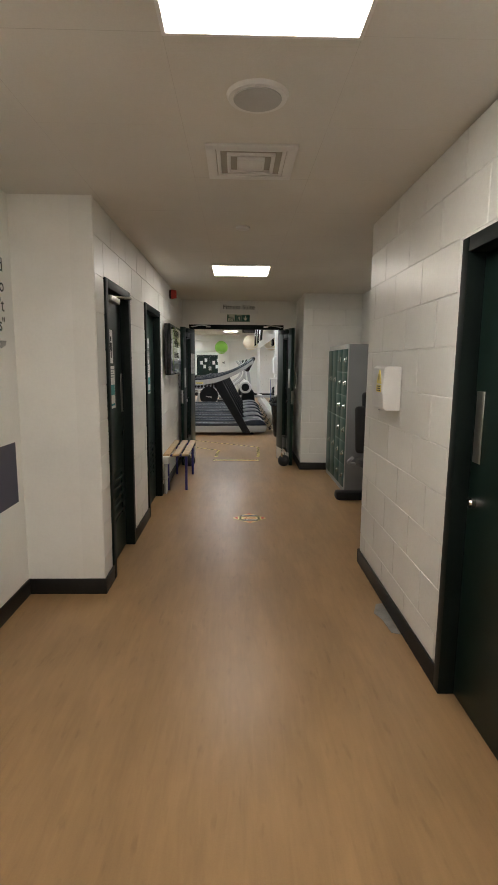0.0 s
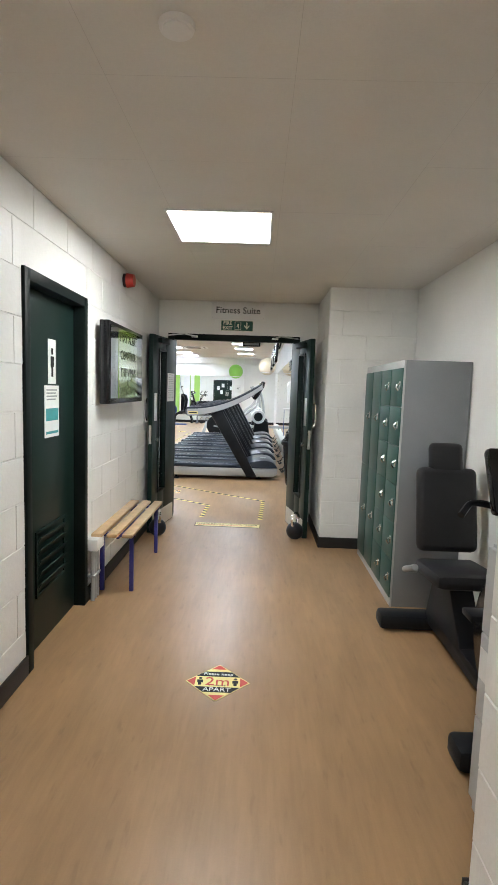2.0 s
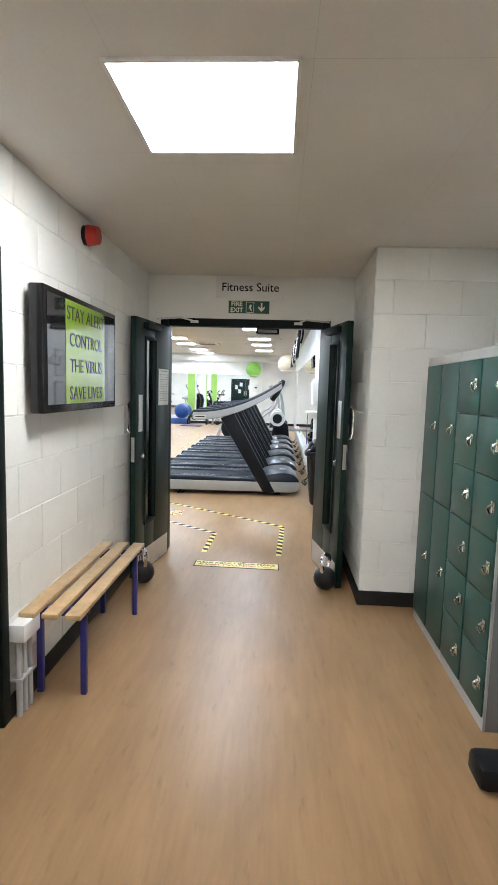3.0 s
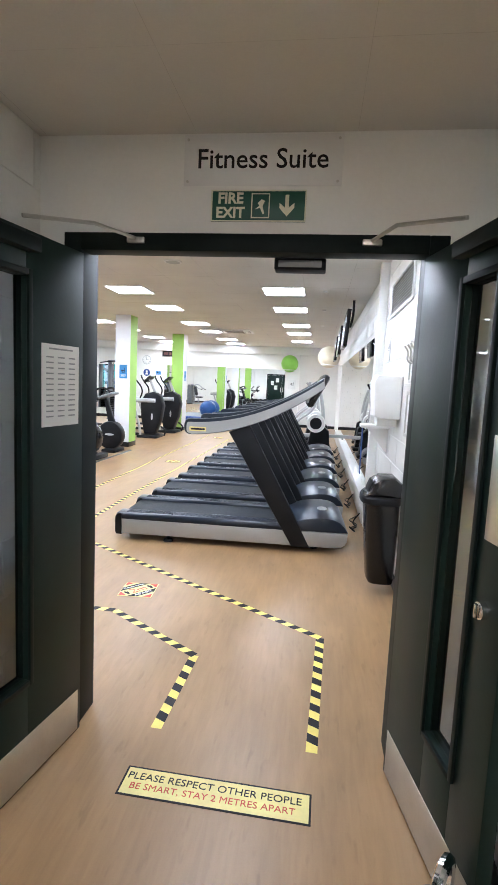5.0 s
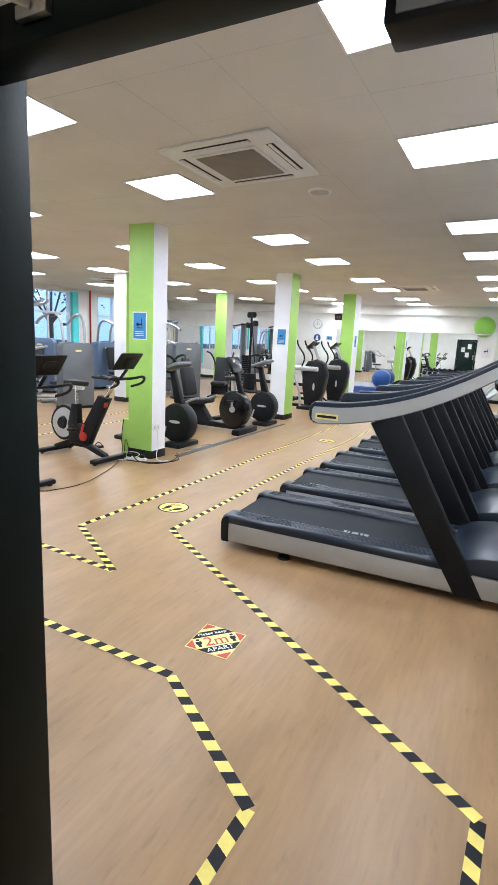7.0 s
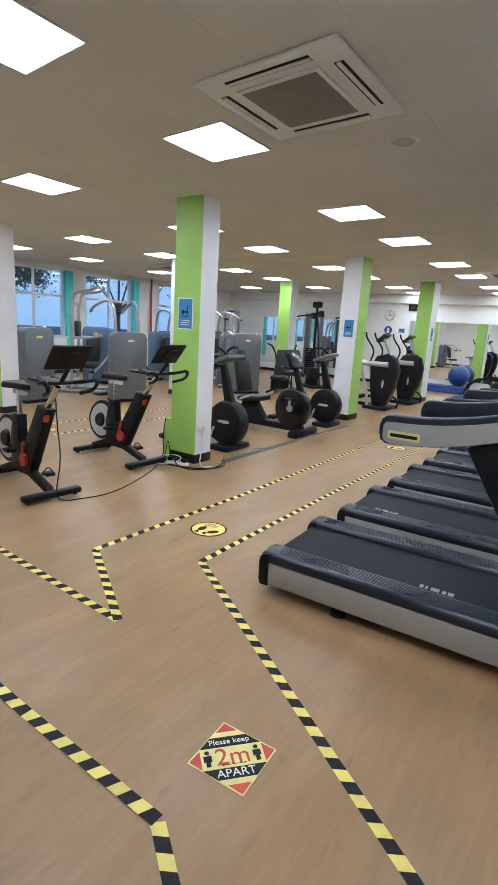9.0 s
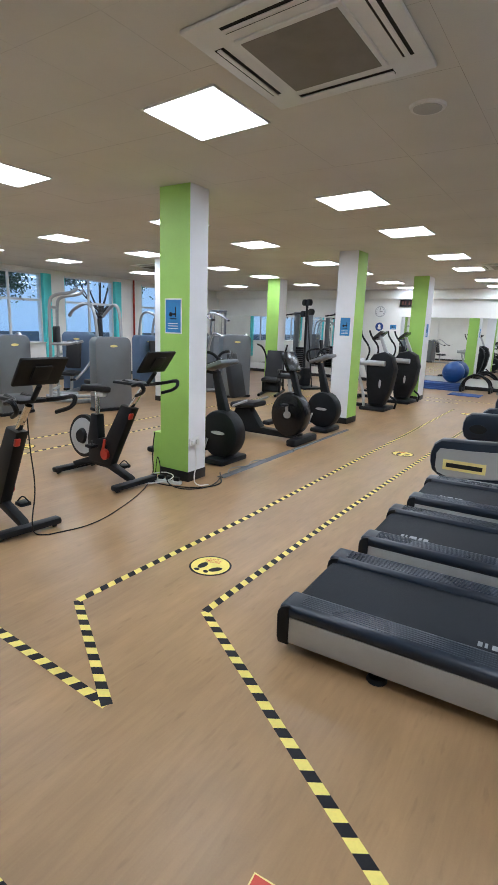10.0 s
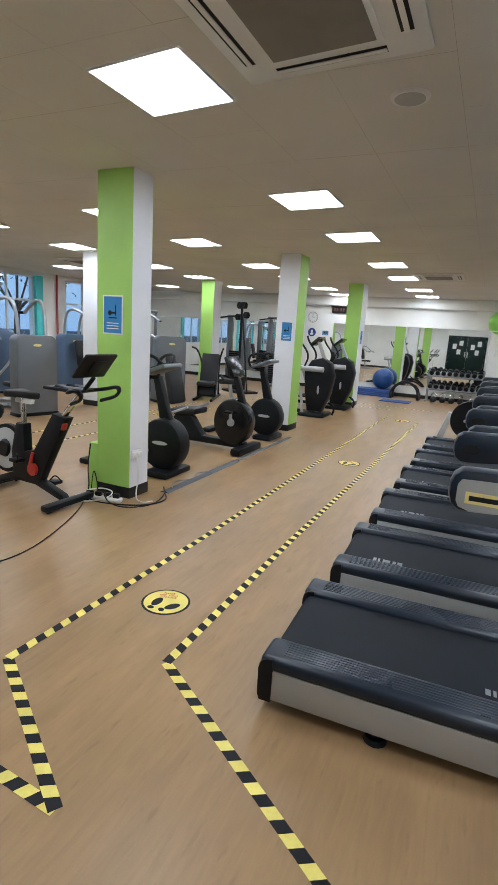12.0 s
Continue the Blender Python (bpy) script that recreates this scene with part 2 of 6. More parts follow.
def mesh_of(name, bm, material, smooth=35):
    me = bpy.data.meshes.new(name)
    bmesh.ops.recalc_face_normals(bm, faces=bm.faces[:])
    ang = radians(smooth)
    for f in bm.faces:
        f.smooth = True
    for e in bm.edges:
        e.smooth = len(e.link_faces) == 2 and e.calc_face_angle(9) < ang
    bm.to_mesh(me)
    bm.free()
    for m in material if isinstance(material, (list, tuple)) else [material]:
        me.materials.append(m)
    return me


def part(name, bm, material, parent, label=""):
    ob = new(name, mesh_of(name, bm, material))
    ob.parent = parent
    return tagged(ob, label)


def thing(name, label, category, group="", m=None):
    ob = new(name)
    ob.empty_display_size = 0.1
    if m is not None:
        ob.matrix_world = m
    return tagged(ob, label, category, group)


def solid(name, bm, material, label, category, group="", m=None, kind=""):
    ob = new(name, mesh_of(name, bm, material))
    if m is not None:
        ob.matrix_world = m
    return tagged(ob, label, category, group, kind)


def text_mesh(body, size, depth=0.0006, bold=0.0):
    cu = bpy.data.curves.new("lettering", "FONT")
    cu.body, cu.size, cu.extrude, cu.align_x, cu.align_y = body, size, depth, "CENTER", "CENTER"
    cu.resolution_u, cu.offset = 3, bold
    tmp = new("lettering", cu)
    bpy.context.view_layer.update()
    me = bpy.data.meshes.new_from_object(tmp.evaluated_get(bpy.context.evaluated_depsgraph_get()))
    bpy.data.objects.remove(tmp)
    bpy.data.curves.remove(cu)
    return me


def lettering(body, size, material, parent, m, label="", bold=0.0):
    me = text_mesh(body, size, 0.0006, bold)
    me.materials.clear()
    me.materials.append(material)
    ob = new("lettering", me)
    ob.parent = parent
    ob.matrix_local = m
    return tagged(ob, label)


# ---- structure ----
CZ, GZ = 2.475, 2.88           # ceiling heights of the corridor and the gym
XL, XR = -0.895, 0.91          # corridor walls
GXL, GXR, GYF = -12.6, 0.93, 16.8   # gym: window wall, mirror wall, far wall
bm = B()
bx(bm, -14.5, 3.0, -11.0, 18.0, -0.08, 0.0)
solid("floor", bm, FLOOR, "honey-brown wood-look vinyl sheet floor, slightly worn", "floor", kind="structure")


def wall(name, axis, face, thick, u0, u1, z0, z1, label, openings=(), blocks=False, material=None, shift=0.0):
    """A wall with real openings (u0, u1, z0, z1). Its visible side is at face; thick says which way the body lies."""
    bm = B()
    off = 0.006 * (1 if thick > 0 else -1) if blocks else 0.0
    a, b = sorted((face + off, face + thick))

    def slab(p, q, r, s):
        if q - p > 1e-4 and s - r > 1e-4:
            if axis == "y":
                bx(bm, a, b, p, q, r, s)
            else:
                bx(bm, p, q, a, b, r, s)
    cur = u0
    for o in sorted(openings):
        slab(cur, o[0], z0, z1)
        slab(o[0], o[1], z0, o[2])
        slab(o[0], o[1], o[3], z1)
        cur = o[1]
    slab(cur, u1, z0, z1)
    ob = solid(name, bm, material or PAINT, label, "wall", kind="structure")
    if blocks:
        BLOCKS.append((ob, axis, face, off, u0, u1, z0, z1, list(openings), shift))
    return ob


BLOCKS = []
D1, D2, D3 = (-4.78, -4.02, 0, 2.05), (-3.335, -2.43, 0, 2.06), (-6.98, -6.0, 0, 2.02)
XW, YJ, YR, XJ, YJJ = -1.39, -5.0, -4.46, 0.885, -0.96   # near west wall, jog, recess start, jut side and face
LBL = "glossy white painted concrete block wall"
wall("wall_corridor_west", "y", XL, -0.14, YJ, 0.0, 0, CZ, LBL, [D1, D2], True)
wall("wall_corridor_jog", "x", YJ, 0.14, -1.6, XL - 0.14, 0, CZ, LBL, (), False)
wall("wall_corridor_jog_face", "x", YJ, 0.02, XW, XL, 0, CZ, LBL, (), True, None, 0.2)
wall("wall_corridor_near_west", "y", XW, -0.14, -10.0, YJ + 0.02, 0, CZ, "white painted wall with a navy band", (), False, WALLW)
wall("wall_corridor_east", "y", XR, 0.14, -10.0, YR, 0, CZ, LBL, [D3], True)
wall("wall_recess_near", "x", YR, -0.14, XR + 0.14, 1.9, 0, CZ, LBL)
wall("wall_recess_back", "y", 1.70, 0.14, YR, YJJ, 0, CZ, "white painted smooth wall", (), False, WALLW)
wall("wall_jut_face", "x", YJJ, 0.12, XJ, 1.9, 0, CZ, LBL, (), True, None, 0.1)
wall("wall_jut_side", "y", XJ, 0.14, YJJ + 0.12, 0.0, 0, CZ, LBL, (), True)
wall("wall_corridor_end", "x", -10.0, -0.14, -1.6, 1.2, 0, CZ, "white painted end wall", (), False, WALLW)
OPEN = (-0.79, 0.69, 0, 2.11)
wall("wall_entrance", "x", 0.0, 0.14, GXL - 0.2, GXR + 0.3, 0, GZ, "white painted wall over the double doors", [OPEN], False, WALLW)
wall("wall_mirror_side", "y", GXR, 0.2, 0.14, GYF, 0, GZ, "white painted block wall", (), True)
wall("wall_far", "x", GYF, 0.2, GXL - 0.2, GXR + 0.3, 0, GZ, "white painted wall behind mirrors", (), False, WALLW)
WINS = [(4.2, 5.9, 1.0, 2.78), (7.3, 9.15, 1.0, 2.78), (9.8, 11.6, 1.0, 2.78), (12.7, 14.3, 1.0, 2.78)]
wall("wall_windows", "y", GXL, -0.3, 0.14, GYF, 0, GZ, "white painted wall with tall windows", WINS, False, WALLW)


def ceiling(name, x0, x1, y0, y1, z, ox, oy, label, joint):
    """Ceiling tiles of 0.6 m with thin open joints under a dark slab, all in one mesh."""
    vs, fs, mi = [], [], []

    def quad(a, b, c, d, h, k):
        i = len(vs)
        vs.extend([(a, c, h), (b, c, h), (b, d, h), (a, d, h)])
        fs.append((i, i + 3, i + 2, i + 1))
        mi.append(k)
    nx0, ny0 = math.floor((x0 - ox) / 0.6), math.floor((y0 - oy) / 0.6)
    for i in range(nx0, nx0 + int((x1 - x0) / 0.6) + 2):
        for j in range(ny0, ny0 + int((y1 - y0) / 0.6) + 2):
            g = 0.0008
            a, b = max(x0, ox + i * 0.6 + g), min(x1, ox + i * 0.6 + 0.6 - g)
            c, d = max(y0, oy + j * 0.6 + g), min(y1, oy + j * 0.6 + 0.6 - g)
            if b - a > 0.01 and d - c > 0.01:
                quad(a, b, c, d, z + random.uniform(0, 0.0012), 0)
    quad(x0, x1, y0, y1, z + 0.006, 1)
    i = len(vs)
    vs.extend([(x0, y0, z + 0.1), (x1, y0, z + 0.1), (x1, y1, z + 0.1), (x0, y1, z + 0.1)])
    fs.append((i, i + 1, i + 2, i + 3))
    mi.append(0)
    me = bpy.data.meshes.new(name)
    me.from_pydata(vs, [], fs)
    for m in (CEIL, joint):
        me.materials.append(m)
    me.polygons.foreach_set("material_index", mi)
    return tagged(new(name, me), label, "ceiling", "", "structure")


ceiling("ceiling_corridor", -1.7, 2.0, -10.2, 0.0, CZ, -0.265, -6.51, "off-white ceiling tiles of the corridor", JOINTC)
ceiling("ceiling_gym", GXL - 0.2, GXR + 0.2, 0.14, GYF, GZ, -0.62, 2.84, "off-white ceiling tiles of the gym", JOINT)
bm = B()
bx(bm, GXL, GXR, GYF - 0.18, GYF, 2.60, GZ - 0.002, 0.01)
solid("trim", bm, WALLW, "white boxed beam under the ceiling", "beam", kind="structure")


def skirting(axis, face, into, u0, u1):
    bm = B()
    a, b = sorted((face, face + into))
    if axis == "y":
        bx(bm, a, b, u0, u1, 0, 0.105, 0.004)
    else:
        bx(bm, u0, u1, a, b, 0, 0.105, 0.004)
    solid("baseboard", bm, SKIRT, "black vinyl skirting along the wall foot", "skirting", kind="structure")


for a in (("y", XL, 0.012, YJ, D1[0]), ("y", XL, 0.012, D1[1], D2[0]), ("y", XL, 0.012, D2[1], 0.0), ("x", YJ, -0.012, XW, XL + 0.012),
          ("y", XW, 0.012, -10, YJ - 0.012), ("y", XR, -0.012, -10, D3[0]), ("y", XR, -0.012, D3[1], YR), ("x", YJJ, -0.012, XJ - 0.012, 1.70),
          ("y", XJ, -0.012, YJJ, 0.0), ("y", 1.70, -0.012, YR, YJJ - 0.012), ("x", YR, 0.012, XR - 0.012, 1.688), ("x", 0.14, 0.012, 0.69, GXR),
          ("x", 0.14, 0.012, GXL, -3.3), ("x", 0.14, 0.012, -1.15, -0.79), ("y", GXR, -0.012, 0.152, 3.68), ("x", GYF, -0.012, GXL, GXR), ("y", GXL, 0.012, 0.152, GYF - 0.012)):
    skirting(*a)


# ---- lamps in the ceilings ----
def led_panel(x, y, z, material, shear, label, group):
    t = thing("ceiling_light", label, "light panel", group, pose(x, y, z))
    bm = B()
    for a, b, c, d in ((-0.3, 0.3, -0.3, -0.287), (-0.3, 0.3, 0.287, 0.3), (-0.3, -0.287, -0.287, 0.287), (0.287, 0.3, -0.287, 0.287)):
        bx(bm, a, b, c, d, -0.010, 0.004)
    for v in bm.verts:
        v.co.y -= shear * v.co.x
    part("frame", bm, WHITEP, t)
    bm = B()
    bx(bm, -0.287, 0.287, -0.287, 0.287, -0.007, 0.002)
    for v in bm.verts:
        v.co.y -= shear * v.co.x
    part("diffuser", bm, material, t, "glowing white diffuser")


# the last panel is added out of view, behind the start, to light the near end
for x, y in ((0.035, -6.81), (0.0, -2.625), (0.035, -9.51)):
    led_panel(x, y, CZ, PANEL_C, 0.0, "lit square white LED panel in the corridor ceiling", "corridor ceiling lights")
for x in (-0.32, -2.70, -5.15, -7.75, -10.40):
    for y in (1.50, 3.15, 5.55, 7.38, 9.82, 11.66, 14.02, 15.75):
        if y == 15.75 and (x > -2.0 or x < -6):
            continue
        led_panel(x, y - 0.075 * (x + 0.32), GZ, PANEL_G, 0.09, "lit square white LED panel in the gym ceiling", "gym ceiling lights")


# ---- doors of the corridor ----
def side_door(name, axis_face, sign, y0, y1, top, louvre, label, notices):
    """A painted flush door in a frame, set back in the wall whose face is at axis_face; sign points into the room."""
    t = thing(name, label, "door", "", pose(axis_face, 0, 0))
    tagged(t, kind="structure")
    s = sign
    for a, b, nm in ((y0, y0 + 0.06, "jamb"), (y1 - 0.06, y1, "jamb")):
        bm = B()
        bx(bm, s * 0.012, -s * 0.135, a, b, 0, top, 0.004)
        part(nm, bm, FRAMEG, t)
    bm = B()
    bx(bm, s * 0.012, -s * 0.135, y0 + 0.06, y1 - 0.06, top - 0.06, top, 0.004)
    part("frame_head", bm, FRAMEG, t)
    bm = B()
    bx(bm, -s * 0.060, -s * 0.104, y0 + 0.063, y1 - 0.063, 0.006, top - 0.064, 0.003)
    leaf = part("leaf", bm, DOORG, t)
    f = -s * 0.060
    if louvre:
        c = (y0 + y1) / 2
        bm = B()
        for a, b, p, q in ((c - 0.21, c + 0.21, 0.30, 0.32), (c - 0.21, c + 0.21, 0.66, 0.68), (c - 0.21, c - 0.19, 0.32, 0.66), (c + 0.19, c + 0.21, 0.32, 0.66)):
            bx(bm, f, f + s * 0.010, a, b, p, q, 0.002)
        part("louvre_frame", bm, DOORG, leaf)
        for k in range(5):
            bm = B()
            box(bm, (f + s * 0.012, c, 0.355 + k * 0.066), (0.006, 0.38, 0.062), 0.001, (0, s * 28, 0))
            part("slat", bm, DOORG, leaf)
    for (a, b, p, q, kind) in notices:
        bm = B()
        bx(bm, f, f + s * 0.003, a, b, p, q)
        n = part("notice", bm, PAPER, leaf, "white paper notice")
        bm = B()
        g = f + s * 0.0034
        mid, w = (a + b) / 2, (b - a)
        if kind == "symbol":
            bx(bm, g, g + s * 0.001, mid - w * 0.22, mid + w * 0.22, p + (q - p) * 0.38, p + (q - p) * 0.62)
            bx(bm, g, g + s * 0.001, mid - w * 0.12, mid + w * 0.12, p + (q - p) * 0.16, p + (q - p) * 0.38)
            bx(bm, g, g + s * 0.001, mid - w * 0.12, mid + w * 0.12, p + (q - p) * 0.66, p + (q - p) * 0.8)
            part("symbol", bm, INK, n)
        else:
            for k in range(4):
                bx(bm, g, g + s * 0.001, a + w * 0.12, b - w * (0.15 + 0.1 * (k % 2)), q - 0.03 - 0.018 * k, q - 0.022 - 0.018 * k)
            part("print", bm, GINK, n)
            bm = B()
            bx(bm, g, g + s * 0.001, a + w * 0.08, b - w * 0.08, p + (q - p) * 0.32, p + (q - p) * 0.56)
            bx(bm, g, g + s * 0.001, a + w * 0.08, b - w * 0.08, p + 0.02, p + 0.035)
            part("print_band", bm, TEALP, n)
    return t, leaf


d1, l1 = side_door("door_1", XL, 1, *D1[:2], D1[3], True, "dark green painted flush door with louvre and notices, closed",
                   [(-4.47, -4.36, 1.50, 1.74, "symbol"), (-4.505, -4.325, 1.17, 1.48, "print")])
bm = B()
bx(bm, -0.060, -0.055, -4.135, -4.085, 1.12, 1.42, 0.002)
part("push_plate", bm, STEEL, l1, "steel push plate")
bm = B()
cyl(bm, (-0.06, -4.11, 0.95), (-0.045, -4.11, 0.95), 0.022)
part("lock", bm, CHROME, l1, "chrome lock cylinder")
bm = B()
bx(bm, -0.055, -0.0, -4.57, -4.32, 1.925, 1.965, 0.005)
part("closer_body", bm, STEEL, d1, "steel door closer")
bm = B()
tube(bm, [(-0.03, -4.42, 1.97), (0.10, -4.30, 1.975), (0.0, -4.15, 1.985)], 0.007)
part("closer_arm", bm, STEEL, d1)
side_door("door_2", XL, 1, *D2[:2], D2[3], True, "dark green painted flush door with louvre and paper notices, closed",
          [(-2.90, -2.795, 1.50, 1.755, "symbol"), (-2.955, -2.75, 1.19, 1.49, "print")])
d3, l3 = side_door("door_3", XR, -1, *D3[:2], D3[3], False, "dark green painted flush door with steel push plate, closed", [])
bm = B()
bx(bm, 0.060, 0.055, -6.15, -6.085, 1.10, 1.40, 0.002)
part("push_plate", bm, STEEL, l3, "steel push plate")
bm = B()
cyl(bm, (0.06, -6.12, 0.93), (0.042, -6.12, 0.93), 0.024)
cyl(bm, (0.042, -6.12, 0.93), (0.036, -6.12, 0.93), 0.012)
part("lock", bm, CHROME, l3, "chrome lock cylinder")

# ---- double doors of the gym ----
ed = thing("door_frame", "black-green painted timber frame of the double doors", "door frame", "", pose(0, 0, 0))
tagged(ed, kind="structure")
for a, b in ((OPEN[0], OPEN[0] + 0.07), (OPEN[1] - 0.07, OPEN[1])):
    bm = B()
    bx(bm, a, b, -0.014, 0.155, 0, OPEN[3], 0.004)
    part("jamb", bm, FRAMEG, ed)
bm = B()
bx(bm, OPEN[0] + 0.07, OPEN[1] - 0.07, -0.014, 0.075, 2.042, OPEN[3], 0.004)
part("head", bm, FRAMEG, ed)


def gym_leaf(hx, side, deg, label, paper):
    """A leaf with a tall narrow glazed slot; local x runs from the hinge to the free edge, y is its thickness."""
    W, H, T = 0.69, 2.02, 0.046
    t = thing("door_leaf", label, "door", "double doors", pose(hx, -0.02, 0.006, 0, 0, deg))
    s = side
    x0, x1, z0, z1 = 0.325, 0.515, 0.41, 1.87
    for nm, a, b, p, q in (("stile", 0, x0, 0, H), ("stile", x1, W, 0, H), ("rail", x0, x1, 0, z0), ("rail", x0, x1, z1, H)):
        bm = B()
        bx(bm, a, b, -T / 2, T / 2, p, q, 0.002)
        part(nm, bm, DOORG, t)
    bm = B()
    for yy in (-T / 2 - 0.006, T / 2 + 0.006):
        for a, b, p, q in ((x0 - 0.02, x0, z0 - 0.02, z1 + 0.02), (x1, x1 + 0.02, z0 - 0.02, z1 + 0.02), (x0, x1, z0 - 0.02, z0), (x0, x1, z1, z1 + 0.02)):
            bx(bm, a, b, yy - 0.006, yy + 0.006, p, q, 0.002)
    part("glazing_bead", bm, FRAMEG, t)
    bm = B()
    bx(bm, x0, x1, -0.003, 0.003, z0, z1)
    part("pane", bm, GLASS, t, "wired glass slot pane")
    vy = s * T / 2
    bm = B()
    bx(bm, 0.02, W - 0.03, vy, vy + s * 0.003, 0.008, 0.188, 0.001)
    part("kick_plate", bm, STEEL, t, "brushed steel kick plate")
    bm = B()
    bx(bm, 0.567, 0.642, vy, vy + s * 0.003, 1.15, 1.435, 0.001)
    part("push_plate", bm, STEEL, t, "steel push plate")
    bm = B()
    cyl(bm, (0.60, vy, 0.96), (0.60, vy + s * 0.018, 0.96), 0.024)
    box(bm, (0.60, vy + s * 0.024, 0.96), (0.012, 0.012, 0.04), 0.003)
    part("lock", bm, CHROME, t, "chrome lock with a key")
    bm = B()
    bx(bm, W, W + 0.002, -0.013, 0.013, 0.92, 1.11)
    part("lock_plate", bm, STEEL, t)
    bm = B()
    tube(bm, [(0.62, -vy, 1.14), (0.62, -vy - s * 0.06, 1.14), (0.62, -vy - s * 0.06, 1.39), (0.62, -vy, 1.39)], 0.010, 10)
    part("pull_handle", bm, CHROME, t, "steel pull handle")
    bm = B()
    bx(bm, 0.30, 0.56, vy, vy + s * 0.045, 1.945, 1.995, 0.006)
    part("closer_body", bm, FRAMEG, t)
    if paper:
        bm = B()
        bx(bm, 0.03, 0.25, vy, vy + s * 0.002, 1.345, 1.65)
        p = part("paper", bm, PAPER, t, "printed paper sheet")
        bm = B()
        for k in range(12):
            for a in (0.055, 0.12, 0.185):
                bx(bm, a, a + 0.04, vy + s * 0.0022, vy + s * 0.003, 1.38 + k * 0.02, 1.385 + k * 0.02)
        bx(bm, 0.07, 0.21, vy + s * 0.0022, vy + s * 0.003, 1.63, 1.636)
        part("print", bm, GINK, p)
    return t


gym_leaf(0.628, -1, -78, "dark green door leaf with narrow glazed slot, held open", False)
gym_leaf(-0.725, 1, -99, "dark green door leaf with paper notice, held open", True)
for xa, xb, xc in ((-0.49, -0.578, -0.72), (0.412, 0.472, 0.64)):
    t = thing("closer_arm", "folded steel arm of a door closer", "door closer", "closer arms", pose(0, 0, 0))
    bm = B()
    bx(bm, xa - 0.035, xa + 0.035, -0.030, -0.014, 2.068, 2.090, 0.003)
    part("shoe", bm, STEEL, t)
    bm = B()
    tube(bm, [(xa, -0.03, 2.084), (xb, -0.2, 2.088), (xc, -0.42, 2.045)], 0.007, 8, 0)
    part("arm", bm, STEEL, t)


def kettlebell(x, y, z, r, yaw, label, group):
    t = thing("kettlebell", label, "kettlebell", group, pose(x, y, z, 0, 0, yaw))
    bm = B()
    ball(bm, (0, 0, r * 0.92), r)
    for v in bm.verts:
        v.co.z = max(v.co.z, 0)
    part("bell", bm, VINYLB, t, "black rubber coated bell")
    bm = B()
    tube(bm, [(-r * 0.55, 0, r * 1.55), (-r * 0.85, 0, r * 2.5), (-r * 0.35, 0, r * 3.0), (r * 0.35, 0, r * 3.0), (r * 0.85, 0, r * 2.5), (r * 0.55, 0, r * 1.55)], r * 0.2, 8)
    part("handle", bm, CHROME, t, "chrome handle")
    return t


kettlebell(0.668, -0.69, 0, 0.088, 60, "black kettlebell with chrome handle holding the door open", "door stops")
kettlebell(-0.735, -0.745, 0, 0.088, 120, "black kettlebell with chrome handle holding the door open", "door stops")


def wall_sign(name, x0, x1, z0, z1, material, label, cat):
    t = thing(name, label, cat, "", pose(0, 0, 0))
    bm = B()
    bx(bm, x0, x1, -0.006, 0.0, z0, z1, 0.001)
    part("board", bm, material, t)
    return t


FACE_S = Matrix.Rotation(radians(90), 4, "X")
s1 = wall_sign("name_sign", -0.31, 0.287, 2.285, 2.468, WHITEP, "white acrylic room sign with black serif lettering", "sign")
lettering("Fitness Suite", 0.099, INK, s1, pose(-0.012, -0.0068, 2.378) @ FACE_S, "", 0.0007)
for sx in (-0.295, 0.272):
    for sz in (2.30, 2.45):
        bm = B()
        cyl(bm, (sx, -0.006, sz), (sx, -0.009, sz), 0.005, None, 8)
        part("screw", bm, STEEL, s1)
s2 = wall_sign("fire_exit_sign", -0.20, 0.162, 2.155, 2.270, EXITG, "green fire exit sign with pale arrow and lettering", "sign")
bm = B()
for a, b, p, q in ((-0.2, 0.162, 2.155, 2.160), (-0.2, 0.162, 2.265, 2.270), (-0.2, -0.195, 2.16, 2.265), (0.157, 0.162, 2.16, 2.265)):
    bx(bm, a, b, -0.0075, -0.006, p, q)
part("border", bm, CREAMP, s2)
lettering("FIRE", 0.054, CREAMP, s2, pose(-0.125, -0.0068, 2.238) @ FACE_S, "", 0.0018)
lettering("EXIT", 0.054, CREAMP, s2, pose(-0.125, -0.0068, 2.186) @ FACE_S, "", 0.0018)
bm = B()
for a, b, p, q in ((-0.045, -0.041, 2.168, 2.258), (0.021, 0.025, 2.168, 2.258), (-0.041, 0.021, 2.254, 2.258), (-0.041, 0.021, 2.168, 2.172)):
    bx(bm, a, b, -0.0075, -0.006, p, q)
prism(bm, [(-0.03, 2.20), (-0.012, 2.205), (0.0, 2.182), (0.006, 2.184), (-0.002, 2.212), (0.006, 2.230), (-0.006, 2.236), (-0.020, 2.222), (-0.014, 2.212)], "y", -0.0075, -0.006)
part("pictogram", bm, CREAMP, s2)
bm = B()
prism(bm, [(0.083, 2.252), (0.097, 2.252), (0.097, 2.205), (0.118, 2.223), (0.118, 2.205), (0.09, 2.175), (0.062, 2.205), (0.062, 2.223), (0.083, 2.205)], "y", -0.0075, -0.006)
part("arrow", bm, CREAMP, s2)

# exit lamp on the gym side of the head
t = thing("exit_lamp", "black bulkhead emergency lamp behind the door head", "lamp", "", pose(0.147, 0.112, 2.046))
bm = B()
bx(bm, -0.102, 0.102, -0.032, 0.045, -0.046, 0.0, 0.006)
bx(bm, -0.06, 0.06, -0.01, 0.02, -0.004, 0.064)
part("body", bm, BLACK, t)
bm = B()
bx(bm, -0.085, 0.085, -0.035, -0.031, -0.036, -0.010, 0.001)
